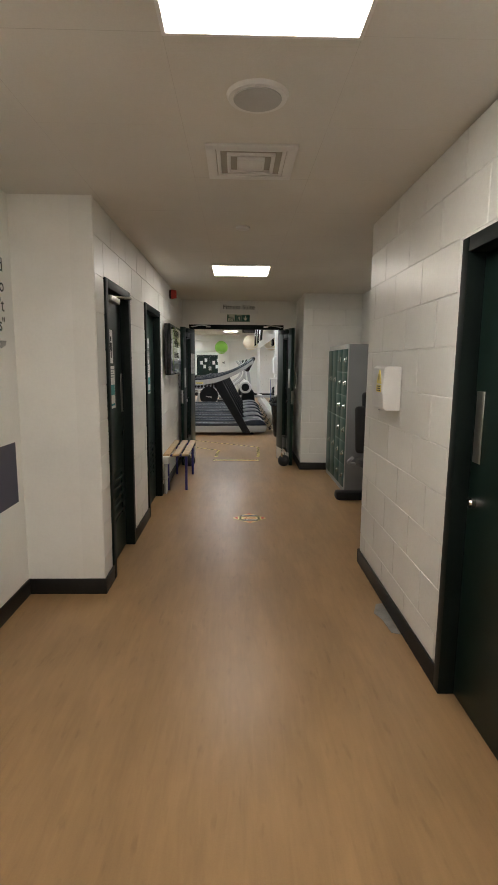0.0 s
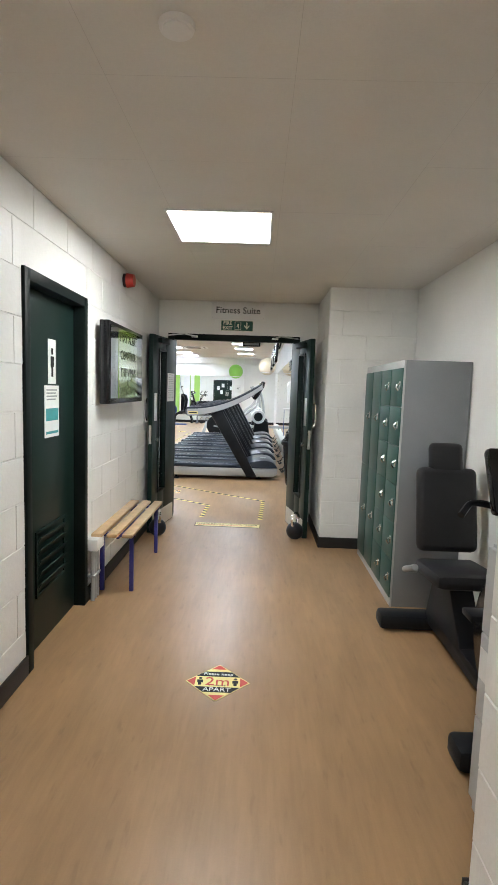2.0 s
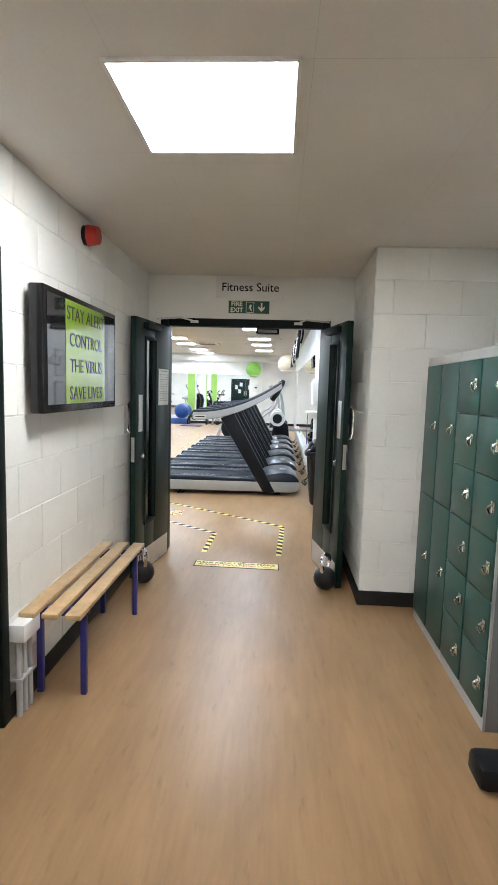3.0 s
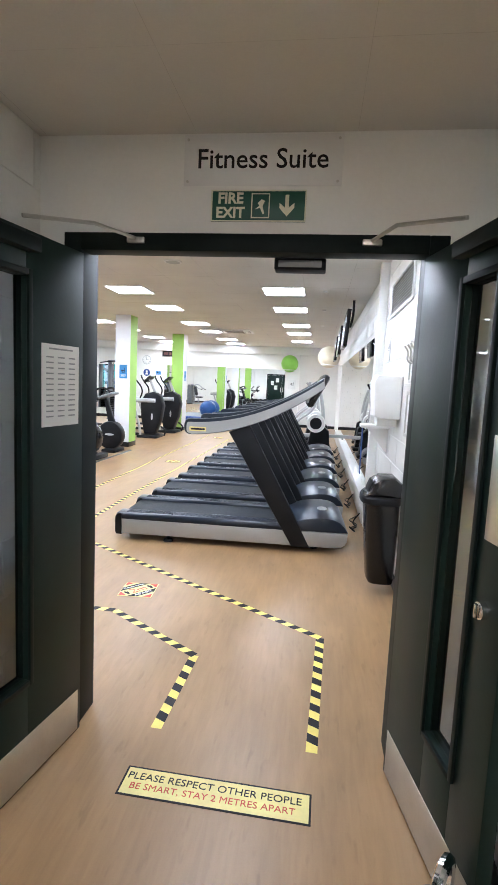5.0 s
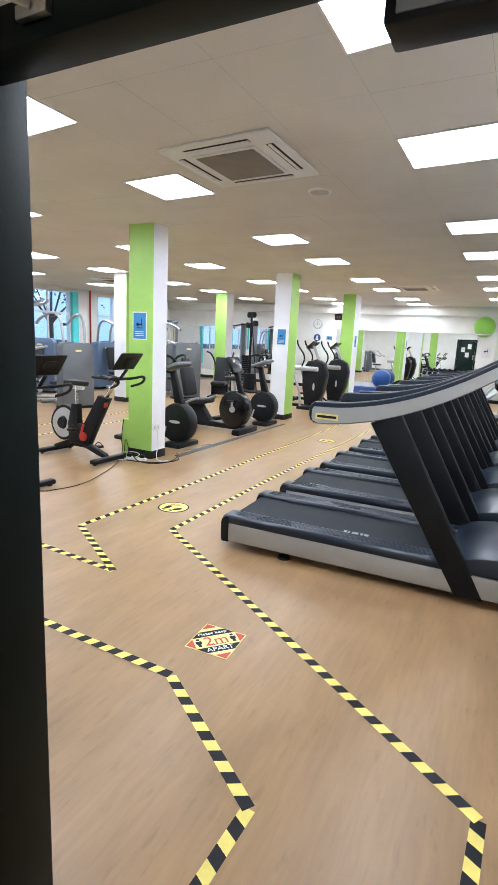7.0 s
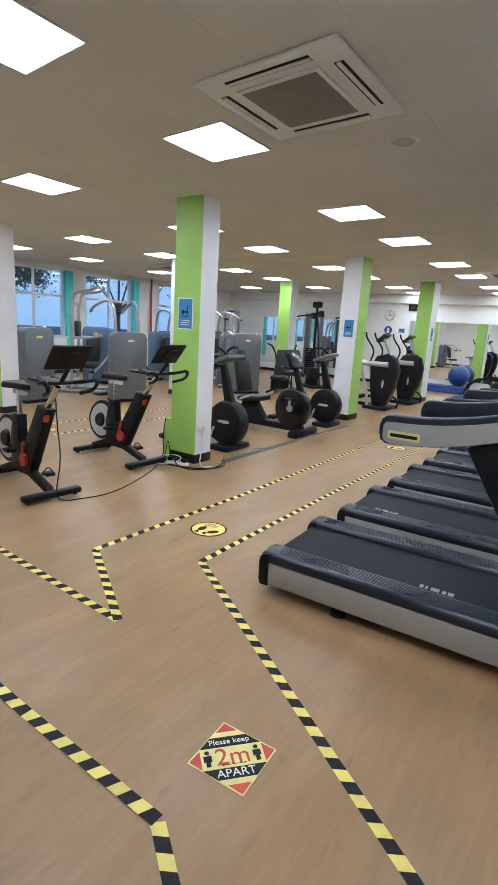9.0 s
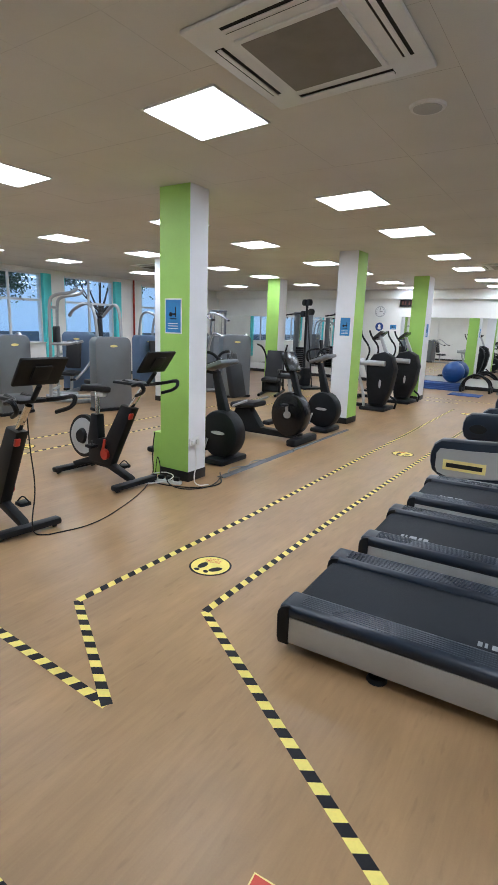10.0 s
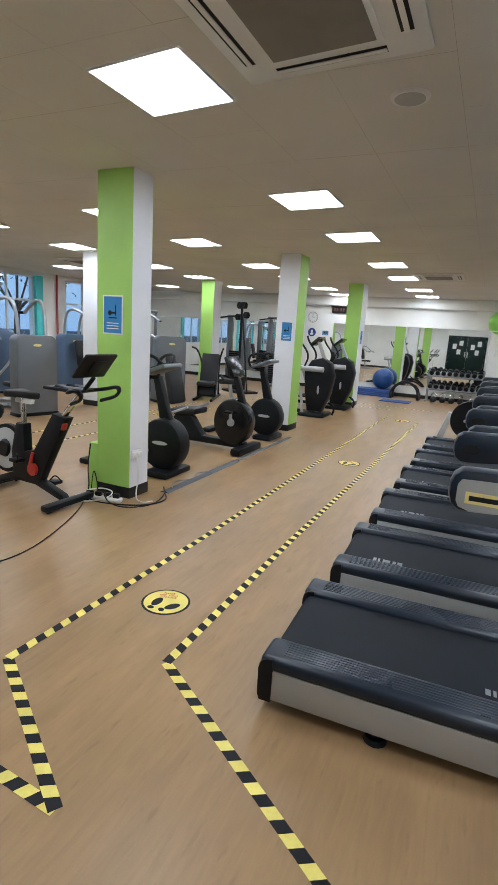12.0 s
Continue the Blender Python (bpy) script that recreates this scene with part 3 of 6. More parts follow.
part("lens", bm, GINK, t)

# ---- corridor: band, letters, bench, screen, box, alarm, vent ----
bm = B()
bx(bm, XW, XW + 0.0015, -9.9, -5.085, 0.645, 1.02)
solid("wall_band", bm, NAVY, "navy painted band across the white wall", "wall paint", kind="structure")
quote = thing("wall_quote", "black lettering of a quote on the white wall", "wall lettering", "", pose(XW + 0.0015, -5.14, 0))
FACE_E = Euler((radians(90), 0, radians(90))).to_matrix().to_4x4()
for body, dz, sz, dy in (("d", 2.05, 0.11, 0.0), ("o", 1.935, 0.11, 0.0), ("'t", 1.825, 0.11, -0.01), ("s\"", 1.713, 0.11, -0.02), ("ger", 1.615, 0.06, -0.02)):
    lettering(body, sz, INK, quote, pose(0, dy, dz) @ FACE_E)

bench = thing("slatted_bench", "low changing bench with three pine slats on navy steel legs", "bench", "", pose(-0.745, -1.78, 0, 0, 0, 0))
for k in (-0.108, 0.0, 0.108):
    bm = B()
    bx(bm, k - 0.038, k + 0.038, -0.56, 0.56, 0.436, 0.462, 0.006)
    part("slat", bm, PINE, bench)
for yy in (-0.42, 0.47):
    for xx in (-0.108, 0.108):
        bm = B()
        bx(bm, xx - 0.0145, xx + 0.0145, yy - 0.0145, yy + 0.0145, 0.0, 0.41, 0.003)
        part("leg", bm, BLUEST, bench)
    bm = B()
    bx(bm, -0.135, 0.135, yy - 0.0145, yy + 0.0145, 0.41, 0.436, 0.003)
    part("cross_bar", bm, BLUEST, bench)
bm = B()
bx(bm, -0.012, 0.012, -0.406, 0.456, 0.384, 0.408, 0.003)
part("stretcher", bm, BLUEST, bench)

tv = thing("wall_screen", "black glossy wall screen behind a clear cover with lime notice", "screen", "", pose(XL, 0, 0))
bm = B()
bx(bm, 0.0, 0.03, -1.95, -1.55, 1.55, 1.80, 0.004)
part("bracket", bm, BLACK, tv)
bm = B()
bx(bm, 0.03, 0.10, -2.25, -1.24, 1.37, 1.955, 0.008)
part("case", bm, GLOSSB, tv)
bm = B()
bx(bm, 0.10, 0.103, -2.22, -1.27, 1.41, 1.925)
part("panel", bm, SCREEN, tv)
LIME = mat("lime_notice", (0.20, 0.30, 0.03), 0.08, 0, 0.1, 6, 0, 90, 1.0)
bm = B()
bx(bm, 0.103, 0.1045, -2.02, -1.46, 1.41, 1.925)
part("notice", bm, LIME, tv, "lime poster with dark capitals")
for body, zz in (("STAY ALERT", 1.86), ("CONTROL", 1.73), ("THE VIRUS", 1.60), ("SAVE LIVES", 1.46)):
    lettering(body, 0.098, INK, tv, pose(0.1052, -1.74, zz) @ FACE_E)

al = thing("fire_alarm", "red round fire alarm sounder high on the wall", "alarm", "", pose(XL, -1.50, 2.37))
bm = B()
cyl(bm, (0, 0, 0), (0.025, 0, 0), 0.055, None, 20)
part("base", bm, BLACK, al)
bm = B()
cyl(bm, (0.025, 0, 0), (0.085, 0, 0), 0.06, 0.05, 20)
part("sounder", bm, ALARM, al)

tr = thing("pipe_trunking", "white plastic box over pipes at the wall foot", "pipework", "", pose(XL, -2.35, 0))
bm = B()
bx(bm, 0.0, 0.075, -0.07, 0.08, 0.36, 0.44, 0.004)
part("box", bm, WHITEP, tr)
for yy in (-0.045, 0.0, 0.05):
    bm = B()
    cyl(bm, (0.035, yy, 0), (0.035, yy, 0.36), 0.014, None, 12)
    part("pipe", bm, LGREY, tr)
bm = B()
bx(bm, 0.0, 0.055, -0.065, 0.07, 0.17, 0.185, 0.002)
part("clip", bm, LGREY, tr)

wb = thing("wall_dispenser", "white plastic wall cabinet with yellow warning sticker", "dispenser", "", pose(XR, -5.13, 1.37))
bm = B()
prism(bm, [(0.0, -0.13), (0.0, 0.125), (-0.085, 0.13), (-0.105, 0.115), (-0.112, 0.0), (-0.104, -0.115), (-0.085, -0.13)], "y", -0.14, 0.10, 0.012)
part("case", bm, WHITEP, wb)
bm = B()
bx(bm, -0.1135, -0.1115, -0.115, -0.02, -0.022, 0.02)
part("sticker", bm, YELLOW, wb, "yellow warning sticker")
bm = B()
prism(bm, [(-0.115, 0.026), (-0.02, 0.026), (-0.067, 0.105)], "x", -0.1135, -0.105)
part("warning_triangle", bm, YELLOW, wb)
bm = B()
for k in range(3):
    bx(bm, -0.1142, -0.1136, -0.105, -0.03, -0.016 + k * 0.012, -0.010 + k * 0.012)
bx(bm, -0.1142, -0.1136, -0.073, -0.061, 0.045, 0.080)
part("print", bm, INK, wb)
bm = B()
bx(bm, -0.088, -0.03, -0.02, 0.02, -0.136, -0.129, 0.002)
part("nozzle", bm, LGREY, wb)

v = thing("ceiling_vent", "white square stepped air diffuser in the ceiling", "vent", "", pose(0.025, -5.54, CZ))
for k in range(4):
    a = 0.21 - k * 0.048
    bm = B()
    zb = -0.012 if k == 0 else -0.006 - 0.004 * k
    w = 0.045 if k == 0 else 0.018
    for p, q, r, s in ((-a, a, -a, -a + w), (-a, a, a - w, a), (-a, -a + w, -a + w, a - w), (a - w, a, -a + w, a - w)):
        bx(bm, p, q, r, s, zb, 0.0, 0.002)
    part("ring", bm, WHITEP, v)
bm = B()
bx(bm, -0.055, 0.055, -0.055, 0.055, -0.02, -0.004, 0.002)
part("core", bm, WHITEP, v)
bm = B()
bx(bm, -0.165, 0.165, -0.165, 0.165, -0.003, -0.0005)
part("backing", bm, JOINT, v)


def ceiling_disc(name, x, y, z, r, label, cat, mesh=True):
    t = thing(name, label, cat, "", pose(x, y, z))
    bm = B()
    cyl(bm, (0, 0, 0), (0, 0, -0.014), r, r * 0.93, 28)
    part("rim", bm, WHITEP, t)
    bm = B()
    cyl(bm, (0, 0, -0.014), (0, 0, -0.017), r * 0.78, r * 0.76, 28)
    part("grille", bm, LGREY if mesh else WHITEP, t)


ceiling_disc("ceiling_speaker", 0.034, -6.16, CZ, 0.115, "round white ceiling speaker", "speaker")
ceiling_disc("ceiling_speaker", -1.475, 3.826, GZ, 0.105, "round white ceiling speaker in the gym", "speaker")
ceiling_disc("smoke_detector", 0.0, -4.34, CZ, 0.05, "white smoke detector on the ceiling", "detector", False)
for yy in (3.14, 5.51, 7.34, 9.7):
    ceiling_disc("downlight", 0.27, yy, GZ, 0.035, "small round ceiling downlight, unlit", "downlight", False)


# ---- lockers and the recumbent bike of the recess ----
def locker_bank(y0, y1, cols, label):
    t = thing("locker_bank", label, "locker", "lockers", pose(1.235, y0, 0))
    W, H, D = y1 - y0, 1.74, 0.46
    bm = B()
    bx(bm, 0.012, D, 0.0, W, 0.0, H, 0.003)
    part("carcass", bm, GREY, t, "grey steel carcass")
    cw = W / len(cols)
    bm = B()
    bx(bm, 0, 0.012, 0, W, 0, 0.06)
    bx(bm, 0, 0.012, 0, W, H - 0.05, H)
    for k in range(len(cols) + 1):
        yy = min(max(k * cw, 0.006), W - 0.006)
        bx(bm, 0, 0.012, yy - 0.006, yy + 0.006, 0.06, H - 0.05)
    part("front_frame", bm, LGREY, t, "pale grey front frame")
    for k, n in enumerate(cols):
        h = (H - 0.11) / n
        for j in range(n):
            bm = B()
            bx(bm, -0.008, 0.010, k * cw + 0.009, (k + 1) * cw - 0.009, 0.06 + j * h + 0.003, 0.06 + (j + 1) * h - 0.003, 0.003)
            d = part("locker_door", bm, LOCKG, t, "green steel locker door")
            bm = B()
            zc = 0.06 + j * h + h * 0.55
            yy = k * cw + 0.045
            box(bm, (-0.012, yy, zc), (0.008, 0.03, 0.055), 0.002)
            tube(bm, [(-0.016, yy, zc + 0.012), (-0.040, yy + 0.004, zc - 0.005), (-0.02, yy + 0.006, zc - 0.035)], 0.006, 6, 2)
            part("hasp", bm, CHROME, d, "chrome hasp lock")
    return t


locker_bank(-2.30, -1.70, (6, 6), "green-doored grey steel locker bank, six tiers")
locker_bank(-1.695, -1.10, (2, 2), "green-doored grey steel locker bank, two tiers")


def recumbent(m, label, group=""):
    """A recumbent exercise bike; local x points to the pedals, the middle is near the seat."""
    t = thing("recumbent_bike", label, "exercise bike", group, m)
    for nm, xx, w in (("front_foot", 0.62, 0.70), ("rear_foot", -0.62, 0.74)):
        bm = B()
        bx(bm, xx - 0.075, xx + 0.075, -w / 2, w / 2, 0.0, 0.10, 0.03)
        part(nm, bm, BLACK, t)
    bm = B()
    prism(bm, [(-0.60, 0.05), (0.60, 0.05), (0.60, 0.13), (-0.05, 0.15), (-0.25, 0.42), (-0.50, 0.42), (-0.60, 0.15)], "y", -0.07, 0.07, 0.015)
    part("beam", bm, BLACK, t)
    bm = B()
    prism(bm, ell(0.42, 0.40, 0.28, 0.32), "y", -0.10, 0.10, 0.03)
    part("drive_housing", bm, GLOSSB, t, "gloss black drive housing")
    bm = B()
    box(bm, (-0.32, 0, 0.47), (0.44, 0.38, 0.09), 0.04, (0, -5, 0))
    part("seat", bm, VINYLB, t, "black padded seat")
    bm = B()
    box(bm, (-0.56, 0, 0.80), (0.09, 0.37, 0.52), 0.04, (0, -12, 0), 3)
    part("backrest", bm, VINYLB, t, "black padded backrest")
    bm = B()
    box(bm, (-0.63, 0, 1.10), (0.08, 0.21, 0.22), 0.035, (0, -12, 0), 3)
    part("headrest", bm, VINYLB, t)
    for s in (-1, 1):
        bm = B()
        tube(bm, [(-0.45, s * 0.2, 0.44), (-0.40, s * 0.30, 0.46), (-0.15, s * 0.30, 0.56)], 0.018)
        part("side_grip", bm, TUBE, t)
    bm = B()
    prism(bm, [(0.50, 0.60), (0.60, 0.60), (0.44, 1.05), (0.36, 1.05)], "y", -0.04, 0.04, 0.015)
    part("stem", bm, BLACK, t)
    bm = B()
    box(bm, (0.38, 0, 1.14), (0.06, 0.36, 0.30), 0.02, (0, -25, 0))
    part("console", bm, GLOSSB, t)
    bm = B()
    tube(bm, [(0.36, -0.28, 0.98), (0.28, -0.2, 1.04), (0.36, 0, 0.98), (0.28, 0.2, 1.04), (0.36, 0.28, 0.98)], 0.016)
    part("handlebar", bm, BLACK, t)
    for s in (-1, 1):
        bm = B()
        cyl(bm, (0.42, s * 0.10, 0.40), (0.42, s * 0.13, 0.40), 0.05)
        bx(bm, 0.40, 0.44, s * 0.12, s * 0.14, 0.25 if s > 0 else 0.40, 0.40 if s > 0 else 0.55, 0.005)
        part("crank", bm, SILVER, t)
        bm = B()
        box(bm, (0.42, s * 0.20, 0.25 if s > 0 else 0.55), (0.10, 0.10, 0.03), 0.008)
        part("pedal", bm, BLACK, t)
    return t


recumbent(pose(1.45, -3.22, 0, 0, 0, -90), "black recumbent exercise bike parked beside the lockers")

# drawer cabinet between the wall end and the bike
fc = thing("filing_cabinet", "grey steel filing cabinet with paper labels beside the wall end", "cabinet", "", pose(1.075, YR + 0.02, 0))
bm = B()
bx(bm, 0.014, 0.46, 0, 0.37, 0.0, 1.0, 0.004)
part("carcass", bm, LGREY, fc)
for k in range(3):
    bm = B()
    bx(bm, -0.006, 0.013, 0.008, 0.362, 0.065 + k * 0.31, 0.37 + k * 0.31, 0.004)
    d = part("drawer", bm, LGREY, fc)
    bm = B()
    bx(bm, -0.022, -0.006, 0.13, 0.24, 0.27 + k * 0.31, 0.285 + k * 0.31, 0.003)
    part("handle", bm, STEEL, d, "steel pull handle")
    bm = B()
    bx(bm, -0.0072, -0.006, 0.15, 0.22, 0.305 + k * 0.31, 0.345 + k * 0.31)
    part("label_card", bm, PAPER, d, "white paper label")
bm = B()
bx(bm, -0.0074, -0.006, 0.28, 0.355, 0.52, 0.63)
part("notice", bm, PAPER, fc, "small white paper notice")


# ---- floor tape and stickers ----
def tape(pts, label="black and yellow hazard tape stuck to the floor", w=0.05, step=0.055):
    vs, fs, mi, k = [], [], [], 0
    z = 0.0012
    for (ax, ay), (bx_, by) in zip(pts, pts[1:]):
        d = Vector((bx_ - ax, by - ay))
        L = d.length
        d.normalize()
        n = Vector((-d.y, d.x))
        m = max(1, round(L / step))
        for i in range(m):
            a, b = L * i / m, L * (i + 1) / m
            sl = w * 0.45
            quad = []
            for s, o in ((a, -1), (b, -1), (b, 1), (a, 1)):
                q = min(max(s + sl * o * 0.5 * (0 if s in (0, L) else 1), 0), L)
                quad.append(Vector((ax, ay)) + d * q + n * (o * w / 2))
            j = len(vs)
            vs.extend([(q.x, q.y, z) for q in quad])
            fs.append((j, j + 1, j + 2, j + 3))
            mi.append(k % 2)
            k += 1
        z += 0.0006
    me = bpy.data.meshes.new("floor_tape")
    me.from_pydata(vs, [], fs)
    me.materials.append(YELLOW)
    me.materials.append(TAPEB)
    me.polygons.foreach_set("material_index", mi)
    tagged(new("floor_tape", me), label, "floor tape", "hazard tape")


tape([(0.315, 0.02), (0.355, 1.03), (-2.105, 2.62), (-2.12, 4.43), (-2.05, 11.6)])
tape([(-0.375, 0.04), (-0.352, 0.668), (-1.005, 1.105), (-1.75, 1.11), (-5.8, 1.2)])
tape([(-5.8, 1.95), (-3.10, 1.84), (-1.985, 1.79), (-2.775, 2.27), (-2.73, 4.0), (-2.76, 12.2)])
tape([(-6.05, 2.2), (-6.05, 13.2), (-2.9, 13.3)])
tape([(-6.70, 2.2), (-6.70, 13.9), (-2.0, 13.9)])


def flat(bm, outline, z):
    bm.faces.new([bm.verts.new((x, y, z)) for x, y in outline])
    return bm


def diamond_sticker(x, y, deg, h):
    t = thing("floor_sticker", "yellow, black and red keep-apart diamond floor sticker", "floor sticker", "floor stickers", pose(x, y, 0.003, 0, 0, deg))
    bm = B()
    prism(bm, [(0, -h), (h, 0), (0, h), (-h, 0)], "z", -0.002, 0.0)
    part("base", bm, PALEY, t)
    k = h * 0.52
    for nm, pts in (("band", [(-h + k, k), (h - k, k), (h * 0.75, h * 0.25), (-h * 0.75, h * 0.25)]), ("band", [(-h + k, -k), (h - k, -k), (h * 0.75, -h * 0.25), (-h * 0.75, -h * 0.25)])):
        bm = B()
        s = 1 if pts[0][1] > 0 else -1
        flat(bm, [(-h * 0.42, s * h * 0.56), (h * 0.42, s * h * 0.56), (h * 0.70, s * h * 0.28), (-h * 0.70, s * h * 0.28)][::-s], 0.0006)
        part(nm, bm, INK, t)
    for a in range(4):
        bm = B()
        c, s = math.cos(a * math.pi / 2), math.sin(a * math.pi / 2)
        flat(bm, [(c * u - s * w, s * u + c * w) for u, w in ((h * 0.96, 0), (h * 0.70, h * 0.25), (h * 0.70, -h * 0.25))], 0.0007)
        part("corner", bm, RED, t)
    lettering("2m", h * 0.62, RED, t, pose(0, 0, 0.0006))
    lettering("Please keep", h * 0.20, PAPER, t, pose(0, h * 0.42, 0.0012))
    lettering("APART", h * 0.28, PAPER, t, pose(0, -h * 0.42, 0.0012))
    for s in (-1, 1):
        bm = B()
        flat(bm, ell(s * h * 0.55, h * 0.17, h * 0.055, h * 0.055, 12), 0.0008)
        flat(bm, [(s * h * 0.55 + u * h, w * h) for u, w in ((-0.09, 0.09), (-0.09, -0.07), (-0.05, -0.07), (-0.05, -0.2), (0.05, -0.2), (0.05, -0.07), (0.09, -0.07), (0.09, 0.09))], 0.0008)
        part("symbol", bm, INK, t)
    bm = B()
    flat(bm, [(u * h, w * h) for u, w in ((-0.28, -0.20), (-0.22, -0.225), (-0.22, -0.208), (0.22, -0.208), (0.22, -0.225), (0.28, -0.20), (0.22, -0.175), (0.22, -0.192), (-0.22, -0.192), (-0.22, -0.175))], 0.0008)
    part("double_arrow", bm, INK, t)


diamond_sticker(0.094, -3.335, 0, 0.165)
diamond_sticker(-0.965, 1.46, 49, 0.172)


def round_sticker(x, y, deg):
    t = thing("round_floor_sticker", "round yellow footprint sticker with black rim", "floor sticker", "floor stickers", pose(x, y, 0.002, 0, 0, deg))
    bm = B()
    prism(bm, ell(0, 0, 0.145, 0.145, 40), "z", -0.0015, 0)
    part("rim", bm, INK, t)
    bm = B()
    flat(bm, ell(0, 0, 0.132, 0.132, 40), 0.0006)
    part("face", bm, YELLOW, t)
    bm = B()
    for cx, cy, deg in ((-0.055, -0.02, -18), (0.04, -0.055, -52)):
        c, q = math.cos(radians(deg)), math.sin(radians(deg))
        for ox, oy, rx, ry in ((0, 0.012, 0.027, 0.050), (0, -0.058, 0.021, 0.017)):
            flat(bm, [(cx + c * u - q * w, cy + q * u + c * w) for u, w in ell(ox, oy, rx, ry, 16)], 0.0010)
    part("footprints", bm, INK, t)
    for k, body in enumerate(("PLEASE", "KEEP YOUR", "DISTANCE")):
        lettering(body, 0.022, RED, t, pose(0.0, 0.095 - k * 0.022, 0.0010))


for x, y in ((-2.43, 3.095), (-2.38, 7.28), (-2.37, 11.72), (-6.38, 4.3), (-6.38, 8.7)):
    round_sticker(x, y, 20)

t = thing("floor_strip", "pale yellow printed floor strip at the doorway", "floor sticker", "floor stickers", pose(-0.046, -0.271, 0.002, 0, 0, -0.9))
bm = B()
bx(bm, -0.364, 0.364, -0.072, 0.072, -0.0015, 0.0)
part("border", bm, INK, t)
bm = B()
flat(bm, [(-0.356, -0.064), (0.356, -0.064), (0.356, 0.064), (-0.356, 0.064)], 0.0006)
part("face", bm, PALEY, t)
lettering("PLEASE RESPECT OTHER PEOPLE", 0.047, INK, t, pose(-0.01, 0.024, 0.0010))
lettering("BE SMART, STAY 2 METRES APART", 0.042, RED, t, pose(-0.01, -0.024, 0.0010))


# flat blue-grey outline laid on the floor beside the skirting
bm = B()
prism(bm, [(0.04, -0.17), (0.03, -0.02), (0.0, 0.06), (0.045, 0.18), (0.088, 0.19), (0.088, -0.19)], "z", -0.0015, 0.0)
solid("floor_patch", bm, mat("blue_grey_vinyl_patch", (0.24, 0.235, 0.22), 0.5, 0, 0.25, 14), "blue-grey patch on the floor beside the skirting", "floor patch", "", pose(0.808, -5.345, 0.0025))


# ---- columns ----
def column(x0, x1, y0, y1, faces, label):
    """faces: material of the south and the east side."""
    t = thing("column", label, "column", "columns", pose(x0, y0, 0))
    tagged(t, kind="structure")
    w, d = x1 - x0, y1 - y0
    bm = B()
    bx(bm, 0.002, w - 0.002, 0.002, d - 0.002, 0, GZ + 0.02)
    part("core", bm, COLW, t)
    for nm, a, b, c, e, mt in (("south_face", 0, w, 0, 0.0018, faces[0]), ("north_face", 0, w, d - 0.0018, d, faces[0]), ("west_face", 0, 0.0018, 0.0018, d - 0.0018, faces[1]), ("east_face", w - 0.0018, w, 0.0018, d - 0.0018, faces[1])):
        bm = B()
        bx(bm, a, b, c, e, 0.1, GZ)
        part(nm, bm, mt, t)
    bm = B()
    bx(bm, -0.006, w + 0.006, -0.006, d + 0.006, 0, 0.105, 0.003)
    part("base_strip", bm, SKIRT, t)


GW, WG = (GREEN, COLW), (COLW, GREEN)
column(-4.16, -3.78, 4.47, 4.75, GW, "square column painted lime green and white")
column(-4.19, -3.85, 8.83, 9.25, WG, "square column painted white and lime green")
column(-4.13, -3.78, 13.0, 13.5, GW, "square column painted lime green and white")
column(-8.20, -7.84, 4.50, 4.80, GW, "square column painted lime green and white")
column(-8.10, -7.75, 8.55, 8.95, WG, "square column painted white and lime green")
column(-8.02, -7.64, 12.85, 13.25, GW, "square column painted lime green and white")


def poster(x, y, z, w, h, deg, label, col=None):
    t = thing("poster", label, "poster", "posters", pose(x, y, z, 0, 0, deg))
    bm = B()
    bx(bm, -w / 2, w / 2, -0.004, 0, -h / 2, h / 2, 0.001)
    part("border", bm, PAPER, t)
    bm = B()
    bx(bm, -w / 2 + 0.012, w / 2 - 0.012, -0.0048, -0.004, -h / 2 + 0.012, h / 2 - 0.012)
    part("sheet", bm, col or BLUEP, t)
    bm = B()
    prism(bm, ell(-w * 0.14, h * 0.05, w * 0.10, w * 0.10, 14), "y", -0.0056, -0.0048)
    bx(bm, -w * 0.12, w * 0.18, -0.0056, -0.0048, h * 0.03, h * 0.08)
    bx(bm, w * 0.12, w * 0.17, -0.0056, -0.0048, -h * 0.02, h * 0.26)
    bx(bm, -w * 0.2, w * 0.2, -0.0056, -0.0048, -h * 0.09, -h * 0.06)
    part("picture", bm, INK, t)
    bm = B()
    for k in range(3):
        bx(bm, -w * 0.3, w * 0.3, -0.0056, -0.0048, -h * (0.22 + 0.07 * k), -h * (0.20 + 0.07 * k))
    part("print", bm, PAPER, t)


poster(-3.985, 4.47, 1.68, 0.22, 0.34, 0, "blue machine instruction poster with white border")
poster(-4.0, 8.83, 1.66, 0.20, 0.32, 0, "blue machine instruction poster with white border")
poster(-3.78, 13.25, 1.66, 0.20, 0.32, 90, "blue machine instruction poster with white border")
t = thing("socket_outlet", "white double wall socket on the column", "socket", "", pose(-3.78, 4.56, 0.42))
bm = B()
bx(bm, 0, 0.012, -0.075, 0.075, -0.045, 0.045, 0.004)
part("plate", bm, WHITEP, t)
bm = B()
for yy in (-0.035, 0.035):
    bx(bm, 0.012, 0.03, yy - 0.025, yy + 0.025, -0.03, 0.02, 0.006)
part("plugs", bm, WHITEP, t)
bm = B()
bx(bm, -4.285, -4.167, 4.49, 4.60, 0.0, 0.47, 0.004)
solid("cable_box", bm, GREEN, "lime green painted cable box beside the column", "cable box")


def cable(pts, label, r=0.006, material=None):
    bm = B()
    tube(bm, pts, r, 6)
    solid("cable", bm, material or BLACK, label, "cable", "cables")


